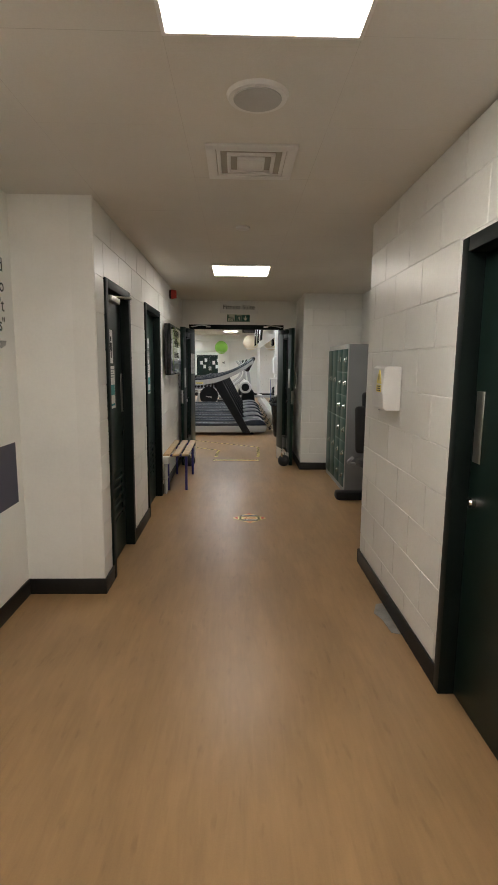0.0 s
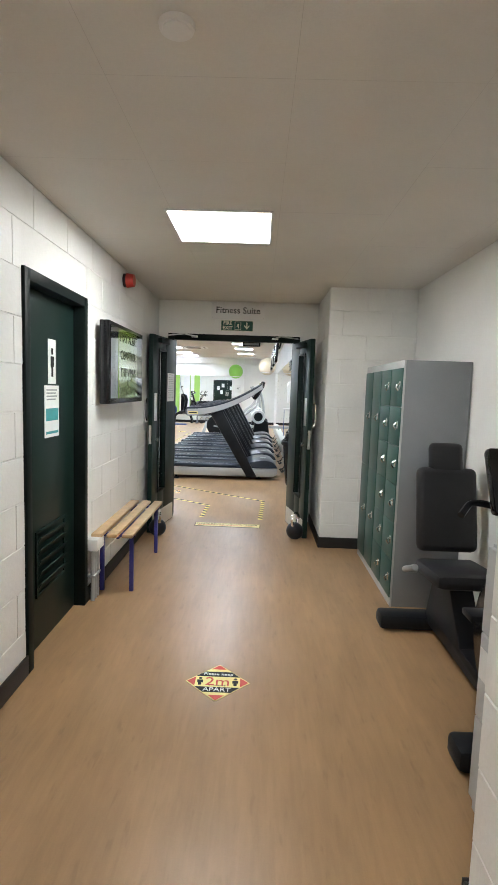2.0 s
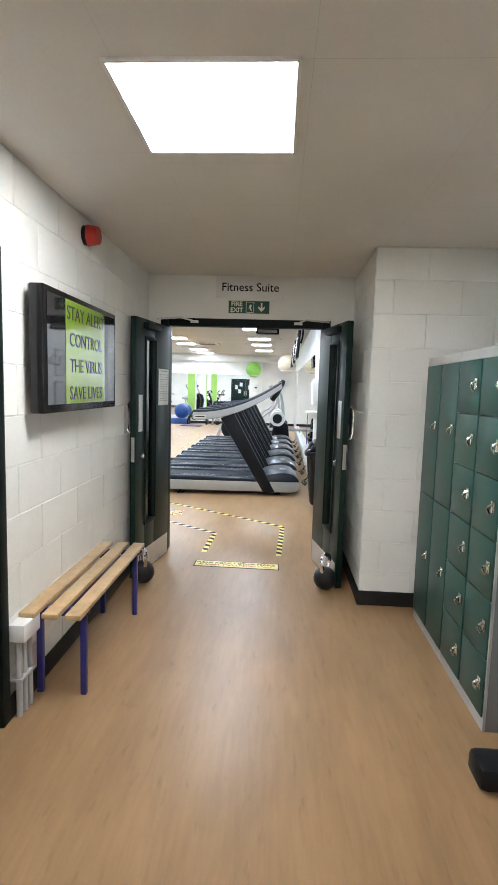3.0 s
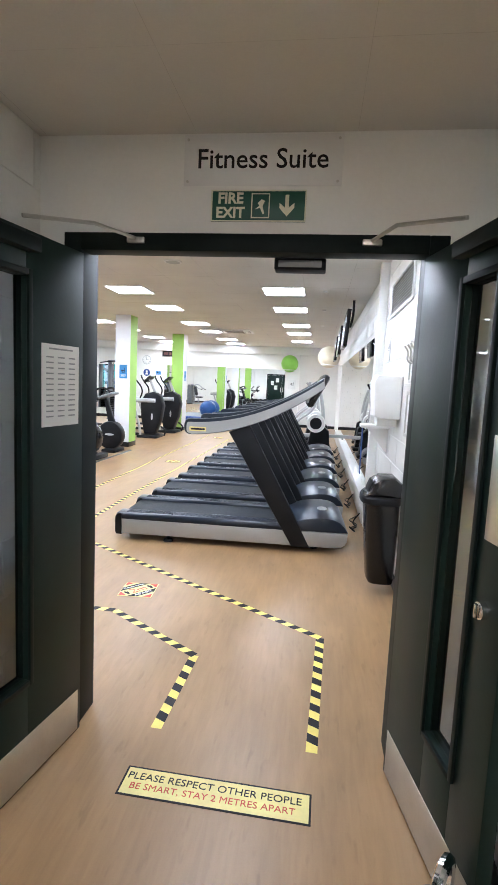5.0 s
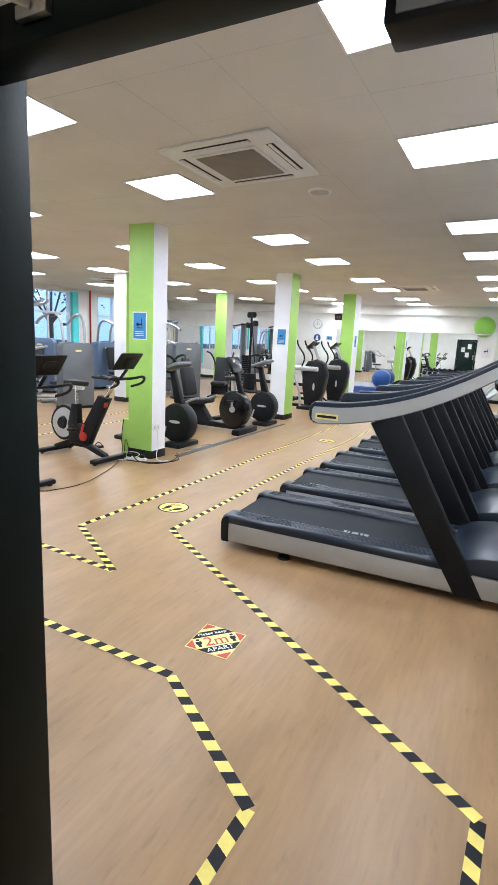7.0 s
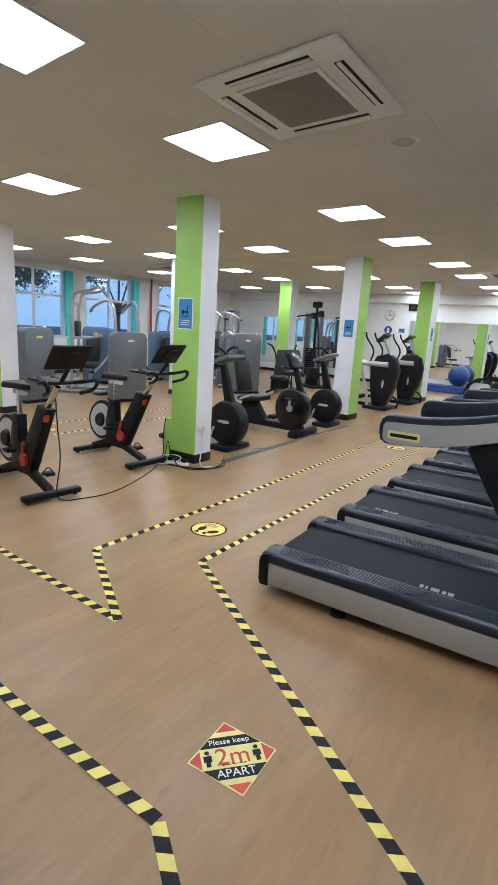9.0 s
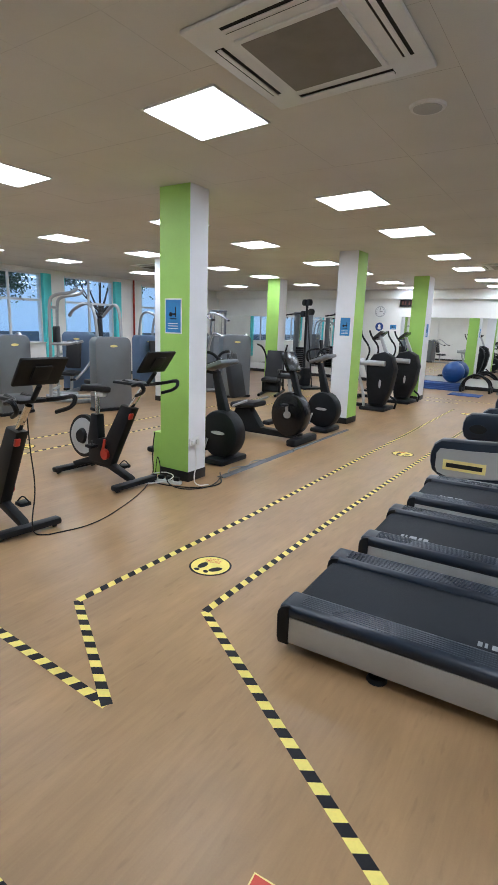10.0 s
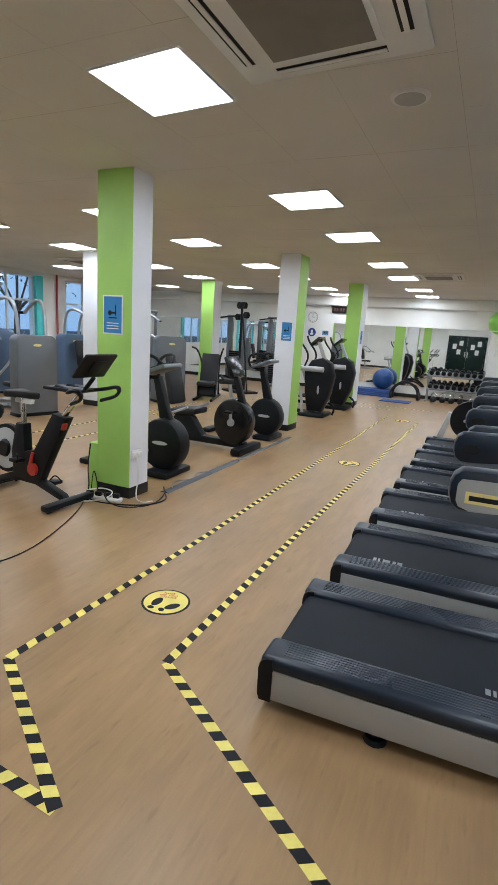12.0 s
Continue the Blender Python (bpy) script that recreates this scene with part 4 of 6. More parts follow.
cable([(-3.765, 4.56, 0.40), (-3.74, 4.56, 0.2), (-3.72, 4.48, 0.02), (-3.60, 4.42, 0.008), (-3.55, 4.52, 0.008)], "white mains cable hanging from the socket", 0.006, WHITEP)
cable([(-4.15, 4.30, 0.007), (-3.95, 4.20, 0.007), (-3.55, 4.35, 0.007), (-3.45, 4.62, 0.007), (-3.60, 4.80, 0.007), (-3.72, 4.95, 0.007)], "black cable looping round the column foot", 0.007)
cable([(-3.72, 2.75, 0.007), (-3.6, 3.1, 0.007), (-3.8, 3.7, 0.007), (-4.0, 4.1, 0.007), (-4.15, 4.28, 0.007)], "thin black cable across the floor", 0.005)
cable([(-3.85, 2.72, 1.02), (-3.78, 2.68, 0.7), (-3.70, 2.66, 0.4), (-3.75, 2.64, 0.15), (-3.80, 2.68, 0.008), (-3.72, 2.75, 0.007)], "thin black power cable hanging from the bike", 0.005)
cable([(-4.2, 4.42, 0.48), (-4.22, 4.40, 0.25), (-4.18, 4.38, 0.08), (-4.15, 4.32, 0.03)], "black cable beside the cable box", 0.006)
cable([(-4.10, 4.33, 0.05), (-4.22, 4.22, 0.02), (-4.16, 4.12, 0.006), (-3.98, 4.16, 0.02), (-3.86, 4.28, 0.05), (-3.90, 4.40, 0.07), (-4.05, 4.40, 0.08), (-4.14, 4.31, 0.06)], "white mains cable looped over the extension socket", 0.006, WHITEP)
cable([(-3.93, 4.31, 0.075), (-3.84, 4.22, 0.03), (-3.66, 4.22, 0.007), (-3.50, 4.40, 0.007), (-3.52, 4.62, 0.007), (-3.58, 4.78, 0.03)], "black mains cable looping round the column foot", 0.006)
cable([(-4.02, 4.31, 0.075), (-4.12, 4.42, 0.12), (-4.16, 4.43, 0.22), (-4.19, 4.44, 0.20), (-4.20, 4.43, 0.04)], "black mains cable hanging beside the cable box", 0.005)
cable([(-3.62, 4.95, 0.014), (-3.72, 5.15, 0.03), (-3.60, 5.35, 0.014), (-3.70, 5.55, 0.03), (-3.61, 5.75, 0.014)], "tangled grey cable along the cable cover", 0.006, GREY)
t = thing("extension_lead", "white multi-way extension socket on the floor", "extension lead", "", pose(-3.97, 4.31, 0, 0, 0, 12))
bm = B()
bx(bm, -0.2, 0.2, -0.03, 0.03, 0.0, 0.035, 0.008)
part("block", bm, WHITEP, t)
for k in range(4):
    bm = B()
    bx(bm, -0.15 + k * 0.09, -0.09 + k * 0.09, -0.022, 0.022, 0.035, 0.075, 0.008)
    part("plug", bm, BLACK, t)
bm = B()
prism(bm, [(-0.05, 0), (0.05, 0), (0.03, 0.012), (-0.03, 0.012)], "y", 0, 1.6)
solid("cable_cover", bm, mat("grey_rubber_cover", (0.10, 0.105, 0.12), 0.6), "grey rubber cable cover strip on the floor", "cable cover", "", pose(-3.62, 4.82, 0))
bm = B()
prism(bm, [(-0.03, 0), (0.03, 0), (0.02, 0.01), (-0.02, 0.01)], "y", 0, 1.9)
solid("cable_cover", bm, mat("grey_rubber_cover_b", (0.10, 0.105, 0.12), 0.6), "narrow grey rubber cable cover strip on the floor", "cable cover", "", pose(-3.62, 6.45, 0))


# ---- treadmills ----
def treadmill(m):
    t = thing("treadmill", "dark treadmill with silver side panels and curved silver handrails", "treadmill", "row of treadmills", m)
    L, W = 2.2, 0.83
    for y0, y1 in ((0.0, 0.03), (W - 0.03, W)):
        bm = B()
        prism(bm, [(0.06, 0.06), (2.10, 0.06), (2.15, 0.07), (2.185, 0.095), (2.203, 0.13), (2.205, 0.20), (0.06, 0.20)], "y", y0, y1, 0.004)
        part("side_panel", bm, SILVER, t, "silver side panel")
    bm = B()
    bx(bm, 0.08, 2.12, 0.03, W - 0.03, 0.06, 0.18)
    part("frame", bm, BLACK, t)
    for y0 in (-0.004, W - 0.176):
        bm = B()
        box(bm, (0.877, y0 + 0.09, 0.2265), (1.746, 0.18, 0.071), 0.03, None, 4)
        r = part("foot_rail", bm, RAILB, t, "dark blue foot rail with ridges")
        bm = B()
        prism(bm, [(0.012, 0.05), (0.066, 0.05), (0.066, 0.258), (0.045, 0.257), (0.022, 0.248), (0.006, 0.228), (0.0, 0.2), (0.002, 0.08)], "y", y0 - 0.004, y0 + 0.150, 0.008)
        part("tail_cap", bm, BLACK, r)
        for k in range(7):
            bm = B()
            bx(bm, 0.10, 1.62, y0 + 0.045 + k * 0.016, y0 + 0.052 + k * 0.016, 0.2612, 0.2642, 0.0012)
            part("ridge", bm, RIDGE, r, "thin grip strip with its bluish highlight painted in")
    bm = B()
    prism(bm, [(0.03, 0.08)] + [(0.07 + 0.055 * math.cos(radians(a)), 0.185 + 0.05 * math.sin(radians(a))) for a in (180, 150, 120, 90)] + [(1.70, 0.235), (1.70, 0.08)], "y", 0.176, W - 0.176)
    part("belt", bm, BELT, t, "black running belt")
    for a, b in ((0.25, 0.02), (0.28, 0.012), (0.31, 0.045), (0.37, 0.02), (0.40, 0.03)):
        bm = B()
        bx(bm, a - 0.03, a + b - 0.03, 0.22, 0.26, 0.2352, 0.2358)
        part("belt_mark", bm, GINK, t)
    bm = B()
    prism(bm, [(1.62, 0.20), (1.66, 0.262), (1.72, 0.292), (1.80, 0.316), (1.90, 0.332), (1.99, 0.336), (2.07, 0.326), (2.13, 0.302), (2.18, 0.255), (2.21, 0.205)], "y", 0.006, W - 0.006, 0.012)
    part("motor_cover", bm, RAILB, t, "dark blue rounded motor cover")
    bm = B()
    prism(bm, ell(1.98, W / 2 - 0.02, 0.05, 0.075, 18), "z", 0.334, 0.3385)
    part("badge", bm, LGREY, t)
    for y0 in (-0.012, W - 0.058):
        bm = B()
        prism(bm, [(1.69, 0.045), (1.87, 0.045), (1.25, 1.17), (1.06, 1.09)], "y", y0, y0 + 0.07, 0.024)
        part("upright", bm, BLACK, t, "black slanted upright")
    N = 16
    arc = [(0.72 + 1.18 * k / N, 1.125 + 0.025 * k / N + 0.42 * (k / N) ** 2) for k in range(N + 1)]
    nose = [(0.72 - 0.075 * math.cos(radians(a)) ** 0.5, 1.125 + 0.075 * math.sin(radians(a))) for a in (-75, -45, -15, 15, 45, 75)]
    for y0, out in ((-0.03, -1), (W - 0.05, 1)):
        bm = B()
        prism(bm, [(x + 0.012 * k / N, z - 0.075 + 0.03 * k / N) for k, (x, z) in enumerate(arc)][::-1] + nose + [(x, z + 0.075 - 0.025 * k / N) for k, (x, z) in enumerate(arc)], "y", y0, y0 + 0.08, 0.018)
        h = part("handrail", bm, RAILB, t, "thick curved dark handrail")
        yy = y0 - 0.003 if out < 0 else y0 + 0.08
        bm = B()
        prism(bm, [(x + 0.012 * k / N, z - 0.068 + 0.03 * k / N) for k, (x, z) in enumerate(arc)][::-1] + [(0.682, 1.07), (0.672, 1.09), (0.672, 1.145), (0.684, 1.165)] + [(x, z + 0.042 - 0.02 * k / N) for k, (x, z) in enumerate(arc)], "y", yy, yy + 0.003)
        part("side_panel", bm, SILVER, h, "curved silver side panel")
        bm = B()
        yy = y0 - 0.0045 if out < 0 else y0 + 0.083
        bx(bm, 0.70, 0.855, yy, yy + 0.0015, 1.085, 1.125)
        b = part("brand_plate", bm, PALEY, h, "small yellow brand plate")
        bm = B()
        yy = y0 - 0.0053 if out < 0 else y0 + 0.0845
        bx(bm, 0.712, 0.843, yy, yy + 0.0008, 1.096, 1.113)
        part("brand_mark", bm, INK, b)
        bm = B()
        yy = y0 + 0.08 if out < 0 else y0 - 0.002
        prism(bm, ell(0.725, 1.12, 0.042, 0.024, 18), "y", yy, yy + 0.002)
        part("thumb_recess", bm, INK, h)
    bm = B()
    box(bm, (1.86, W / 2, 1.50), (0.07, 0.62, 0.34), 0.03, (0, 28, 0))
    part("console", bm, GLOSSB, t, "black console")
    bm = B()
    tube(bm, [(1.72, 0.04, 1.42), (1.66, 0.25, 1.40), (1.66, 0.58, 1.40), (1.72, 0.79, 1.42)], 0.018)
    part("cross_bar", bm, BLACK, t)
    for xx in (0.51, 1.9):
        for yy in ((0.055, W - 0.055) if xx < 1 else (0.18, W - 0.18)):
            bm = B()
            cyl(bm, (xx, yy, 0), (xx, yy, 0.02), 0.05, 0.04, 14)
            cyl(bm, (xx, yy, 0.02), (xx, yy, 0.062), 0.018, None, 10)
            part("foot", bm, BLACK, t)
    return t


TM = treadmill(pose(-1.60, 2.56, 0, 0, 0, 2.5))
for i in range(1, 6):
    copy_thing(TM, pose(-1.60 + 0.008 * i, 2.56 + 1.075 * i, 0, 0, 0, 2.5))
for o in TM.children:
    if o.name.startswith("belt_mark"):
        o.location.x += 0.68


# ---- bikes ----
def spin_bike(m):
    t = thing("spin_bike", "black studio bike with red cranks and rear flywheel", "exercise bike", "studio bikes", m)
    for xx in (-0.50, 0.46):
        bm = B()
        bx(bm, xx - 0.045, xx + 0.045, -0.27, 0.27, 0.02, 0.075, 0.02)
        f = part("foot_bar", bm, BLACK, t)
        for yy in (-0.22, 0.22):
            bm = B()
            cyl(bm, (xx, yy - 0.012, 0.03), (xx, yy + 0.012, 0.03), 0.03, None, 14)
            part("roller", bm, BLACK, f)
    bm = B()
    prism(bm, [(-0.50, 0.05), (-0.50, 0.10), (-0.22, 0.20), (0.10, 0.20), (0.42, 0.10), (0.46, 0.05), (0.38, 0.05), (0.08, 0.13), (-0.20, 0.13), (-0.44, 0.05)], "y", -0.035, 0.035, 0.01)
    part("base_beam", bm, BLACK, t)
    bm = B()
    prism(bm, [(-0.20, 0.16), (0.14, 0.16), (0.34, 0.78), (0.20, 0.80), (0.07, 0.45), (-0.04, 0.42), (-0.10, 0.66), (-0.20, 0.66), (-0.22, 0.40)], "y", -0.05, 0.05, 0.02)
    part("main_frame", bm, BLACK, t)
    bm = B()
    cyl(bm, (-0.34, -0.02, 0.40), (-0.34, 0.02, 0.40), 0.225, None, 36)
    fw = part("flywheel", bm, BLACK, t)
    bm = B()
    for s in (-1, 1):
        cyl(bm, (-0.34, s * 0.02, 0.40), (-0.34, s * 0.024, 0.40), 0.19, None, 36)
    part("wheel_disc", bm, LGREY, fw, "silver flywheel disc")
    bm = B()
    for s in (-1, 1):
        cyl(bm, (-0.34, s * 0.024, 0.40), (-0.34, s * 0.05, 0.40), 0.085, 0.07, 24)
    part("hub", bm, BLACK, fw)
    bm = B()
    cyl(bm, (-0.14, 0, 0.64), (-0.19, 0, 0.88), 0.024)
    part("seat_post", bm, CHROME, t, "chrome seat post")
    bm = B()
    bx(bm, -0.27, -0.06, -0.022, 0.022, 0.835, 0.875, 0.008)
    part("seat_slider", bm, WHITEP, t, "pale seat slider")
    bm = B()
    prism(bm, [(-0.34, -0.09), (-0.30, -0.11), (-0.16, -0.05), (0.0, -0.02), (0.02, 0.0), (0.0, 0.02), (-0.16, 0.05), (-0.30, 0.11), (-0.34, 0.09)], "z", 0.885, 0.945, 0.018)
    s = part("saddle", bm, VINYLB, t)
    bm = B()
    bx(bm, -0.345, -0.26, -0.07, 0.07, 0.88, 0.925, 0.02)
    part("saddle_tail", bm, ALARM, s, "red saddle tail")
    bm = B()
    cyl(bm, (0.27, 0, 0.76), (0.36, 0, 0.98), 0.026)
    part("bar_post", bm, CHROME, t, "chrome handlebar post")
    bm = B()
    for q in (-1, 1):
        tube(bm, [(0.20, q * 0.06, 1.03), (0.36, q * 0.08, 1.01), (0.42, q * 0.22, 1.02), (0.56, q * 0.23, 1.06), (0.60, q * 0.20, 0.98), (0.46, q * 0.16, 0.93)], 0.017)
    bx(bm, 0.12, 0.42, -0.10, 0.10, 1.0, 1.03, 0.012)
    part("handlebar", bm, BLACK, t)
    bm = B()
    cyl(bm, (0.40, 0, 1.02), (0.46, 0, 1.13), 0.02)
    part("screen_arm", bm, BLACK, t)
    bm = B()
    box(bm, (0.44, 0, 1.225), (0.032, 0.34, 0.205), 0.012, (0, 24, 0))
    sc = part("screen", bm, BLACK, t, "black tablet screen")
    bm = B()
    box(bm, (0.462, 0, 1.215), (0.02, 0.13, 0.11), 0.008, (0, 24, 0))
    part("mount", bm, BLACK, sc)
    for q in (-1, 1):
        bm = B()
        box(bm, (0.07, q * 0.068, 0.35), (0.035, 0.02, 0.17), 0.008, (0, 15, 0))
        cyl(bm, (0.09, q * 0.05, 0.28), (0.09, q * 0.08, 0.28), 0.055, None, 18)
        part("crank", bm, ALARM, t, "red crank")
        bm = B()
        box(bm, (-0.02 if q < 0 else 0.14, q * 0.14, 0.36 if q < 0 else 0.13), (0.10, 0.09, 0.03), 0.006)
        tube(bm, [(-0.06 if q < 0 else 0.10, q * 0.11, 0.37 if q < 0 else 0.14), (-0.02 if q < 0 else 0.14, q * 0.14, 0.43 if q < 0 else 0.20), (0.03 if q < 0 else 0.19, q * 0.17, 0.37 if q < 0 else 0.14)], 0.006, 6, 2)
        part("pedal", bm, BLACK, t)
    bm = B()
    box(bm, (0.33, -0.03, 0.70), (0.03, 0.04, 0.06), 0.008)
    part("resistance_lever", bm, ALARM, t, "red lever")
    return t


SB = spin_bike(pose(-4.53, 4.02, 0, 0, 0, -3))
for o in SB.children_recursive:
    for v in o.data.vertices:
        v.co.x += max(0.0, v.co.z - 0.38) * (0.20 + 0.20 * min(1.0, max(0.0, (v.co.x - 0.05) / 0.3)))
        v.co.z *= 1.03
copy_thing(SB, pose(-4.32, 2.72, 0, 0, 0, -6))
copy_thing(SB, pose(-4.55, 1.30, 0, 0, 0, 0))


def upright_bike(m, label="black upright exercise bike with round drive cover"):
    t = thing("upright_bike", label, "exercise bike", "cardio bikes", m)
    bm = B()
    bx(bm, -0.16, 0.14, -0.26, 0.26, 0, 0.07, 0.025)
    part("front_foot", bm, BLACK, t)
    bm = B()
    bx(bm, -1.05, -0.90, -0.28, 0.28, 0, 0.07, 0.025)
    part("rear_foot", bm, BLACK, t)
    bm = B()
    prism(bm, ell(-0.05, 0.34, 0.27, 0.29, 32), "y", -0.11, 0.11, 0.04)
    c = part("drive_cover", bm, BLACK, t)
    for q in (-1, 1):
        bm = B()
        prism(bm, ell(-0.05, 0.36, 0.10, 0.022, 16), "y", q * 0.1105, q * 0.1125)
        part("badge", bm, LGREY, c)
    bm = B()
    prism(bm, [(-0.95, 0.06), (-0.2, 0.10), (-0.2, 0.24), (-0.62, 0.26), (-0.95, 0.14)], "y", -0.05, 0.05, 0.02)
    part("beam", bm, BLACK, t)
    bm = B()
    prism(bm, [(-0.10, 0.55), (0.06, 0.52), (-0.13, 1.08), (-0.21, 1.08)], "y", -0.045, 0.045, 0.02)
    part("stem", bm, BLACK, t)
    bm = B()
    box(bm, (-0.13, 0, 1.15), (0.34, 0.36, 0.05), 0.018, (0, -20, 0))
    part("console", bm, MACH, t)
    bm = B()
    box(bm, (-0.145, 0, 1.18), (0.28, 0.30, 0.012), 0.004, (0, -20, 0))
    part("display", bm, SCREEN, t)
    bm = B()
    for q in (-1, 1):
        tube(bm, [(-0.18, q * 0.06, 1.06), (-0.32, q * 0.18, 1.10), (-0.30, q * 0.24, 1.28), (-0.10, q * 0.22, 1.32), (-0.05, q * 0.10, 1.22)], 0.018)
    part("handlebar", bm, BLACK, t)
    bm = B()
    cyl(bm, (-0.62, 0, 0.22), (-0.72, 0, 0.78), 0.03)
    part("seat_post", bm, SILVER, t)
    bm = B()
    prism(bm, [(-0.88, -0.13), (-0.82, -0.14), (-0.66, -0.05), (-0.52, -0.03), (-0.52, 0.03), (-0.66, 0.05), (-0.82, 0.14), (-0.88, 0.13)], "z", 0.78, 0.86, 0.025)
    part("saddle", bm, VINYLB, t)
    for q in (-1, 1):
        bm = B()
        box(bm, (-0.22, q * 0.13, 0.28 + q * 0.08), (0.03, 0.02, 0.17), 0.006, (0, 20, 0))
        box(bm, (-0.24, q * 0.20, 0.28 + q * 0.16), (0.10, 0.10, 0.03), 0.008)
        part("crank", bm, SILVER, t)
    return t


UB = upright_bike(pose(-3.98, 5.42, 0, 0, 0, 0))
copy_thing(UB, pose(-3.88, 8.05, 0, 0, 0, 0))
recumbent(pose(-4.36, 6.95, 0, 0, 0, 0), "black recumbent exercise bike with tilted console", "cardio bikes")


def cross_trainer(m):
    t = thing("cross_trainer", "black cross trainer with silver arms and tall drive body", "cross trainer", "cross trainers", m)
    bm = B()
    bx(bm, -0.35, 0.20, -0.32, 0.32, 0, 0.08, 0.03)
    bx(bm, -1.25, -1.10, -0.30, 0.30, 0, 0.08, 0.03)
    bx(bm, -1.15, -0.3, -0.05, 0.05, 0.03, 0.10, 0.015)
    part("base", bm, BLACK, t)
    bm = B()
    prism(bm, [(-0.22, 0.10), (0.08, 0.10), (0.22, 0.45), (0.28, 0.85), (0.20, 1.10), (0.02, 1.20), (-0.20, 1.14), (-0.33, 0.92), (-0.30, 0.5)], "y", -0.15, 0.15, 0.05)
    c = part("drive_body", bm, BLACK, t, "tall black drive body")
    for q in (-1, 1):
        bm = B()
        prism(bm, ell(0.0, 0.55, 0.025, 0.09, 14), "y", q * 0.151, q * 0.153)
        part("badge", bm, LGREY, c)
        bm = B()
        tube(bm, [(0.10, q * 0.22, 0.97), (-0.65, q * 0.24, 0.97)], 0.055, 12)
        part("side_arm", bm, SILVER, t, "thick silver arm")
        bm = B()
        tube(bm, [(-0.50, q * 0.24, 0.94), (-0.42, q * 0.26, 0.70), (-0.30, q * 0.27, 0.40), (-0.26, q * 0.27, 0.06)], 0.032)
        part("link_arm", bm, SILVER, t)
        bm = B()
        tube(bm, [(-0.30, q * 0.24, 1.0), (-0.20, q * 0.27, 1.25), (-0.42, q * 0.27, 1.50), (-0.45, q * 0.24, 1.62)], 0.02)
        part("handle", bm, BLACK, t)
        bm = B()
        box(bm, (-0.80, q * 0.17, 0.22), (0.38, 0.16, 0.05), 0.02)
        part("pedal", bm, BLACK, t)
    bm = B()
    tube(bm, [(0.20, 0, 0.3), (0.34, 0.0, 0.2), (0.30, 0, 0.05)], 0.022)
    part("front_bumper", bm, BLACK, t)
    bm = B()
    prism(bm, [(0.02, 1.12), (0.10, 1.12), (-0.08, 1.50), (-0.14, 1.50)], "y", -0.04, 0.04, 0.012)
    part("stem", bm, SILVER, t)
    bm = B()
    box(bm, (-0.14, 0, 1.52), (0.05, 0.40, 0.24), 0.018, (0, 48, 0))
    part("console", bm, GLOSSB, t)
    return t


CT = cross_trainer(pose(-3.98, 10.95, 0, 0, 0, 0))
for y in (12.45,):
    copy_thing(CT, pose(-3.92, y, 0, 0, 0, 0))


# ---- strength machines ----
def strength_machine(m, label, shroud, tall=1.34, arms="press", w=0.70):
    """A weight-stack tower with a seat in front of it (local +x) and moving arms."""
    t = thing("strength_machine", label, "weight machine", "strength machines", m)
    bm = B()
    prism(bm, [(-w / 2, 0.06), (w / 2, 0.06)] + ell(w / 2 - 0.12, tall - 0.12, 0.12, 0.12, 6, 0, 90) + ell(-w / 2 + 0.12, tall - 0.12, 0.12, 0.12, 6, 90, 180), "x", -0.14, 0.14, 0.018)
    s = part("shroud", bm, shroud, t, "smooth grey weight stack shroud")
    bm = B()
    prism(bm, ell(0, tall - 0.16, 0.075, 0.022, 16), "x", 0.141, 0.144)
    part("badge", bm, PALEY, s)
    bm = B()
    prism(bm, ell(0, tall - 0.16, 0.075, 0.022, 16), "x", -0.144, -0.141)
    part("badge", bm, PALEY, s)
    bm = B()
    bx(bm, -0.14, 0.14, -w / 2 - 0.02, w / 2 + 0.02, 0, 0.06, 0.02)
    part("tower_foot", bm, BLACK, t)
    bm = B()
    tube(bm, [(0.1, 0.0, 0.05), (0.95, 0.0, 0.05)], 0.045)
    tube(bm, [(0.95, -0.30, 0.05), (0.95, 0.30, 0.05)], 0.045)
    part("base_tube", bm, TUBE, t)
    bm = B()
    tube(bm, [(0.55, 0, 0.05), (0.50, 0, 0.40)], 0.04)
    part("seat_post", bm, TUBE, t)
    bm = B()
    box(bm, (0.58, 0, 0.46), (0.42, 0.38, 0.09), 0.035)
    part("seat", bm, VINYLB, t)
    bm = B()
    box(bm, (0.34, 0, 0.86), (0.09, 0.34, 0.62), 0.035, (0, -10, 0))
    part("backrest", bm, VINYLB, t)
    for q in (-1, 1):
        bm = B()
        if arms == "press":
            tube(bm, [(0.05, q * 0.30, tall - 0.05), (0.30, q * 0.42, tall + 0.05), (0.62, q * 0.40, 1.05), (0.80, q * 0.30, 0.98)], 0.026)
        elif arms == "high":
            tube(bm, [(0.0, q * 0.22, 0.3), (0.02, q * 0.24, tall + 0.35), (0.25, q * 0.26, tall + 0.62), (0.75, q * 0.34, tall + 0.48), (0.95, q * 0.34, tall + 0.36)], 0.03)
        else:
            tube(bm, [(0.10, q * 0.34, 0.85), (0.35, q * 0.46, 0.80), (0.75, q * 0.40, 0.55), (0.85, q * 0.22, 0.35)], 0.028)
        a = part("lever_arm", bm, TUBE, t, "bent silver lever arm")
        bm = B()
        e = {"press": (0.80, 0.30, 0.98), "high": (0.95, 0.34, tall + 0.36)}.get(arms, (0.85, 0.22, 0.35))
        cyl(bm, (e[0], q * e[1], e[2]), (e[0] + 0.10, q * (e[1] - 0.06), e[2]), 0.026, None, 10)
        part("grip", bm, BLACK, a)
    return t


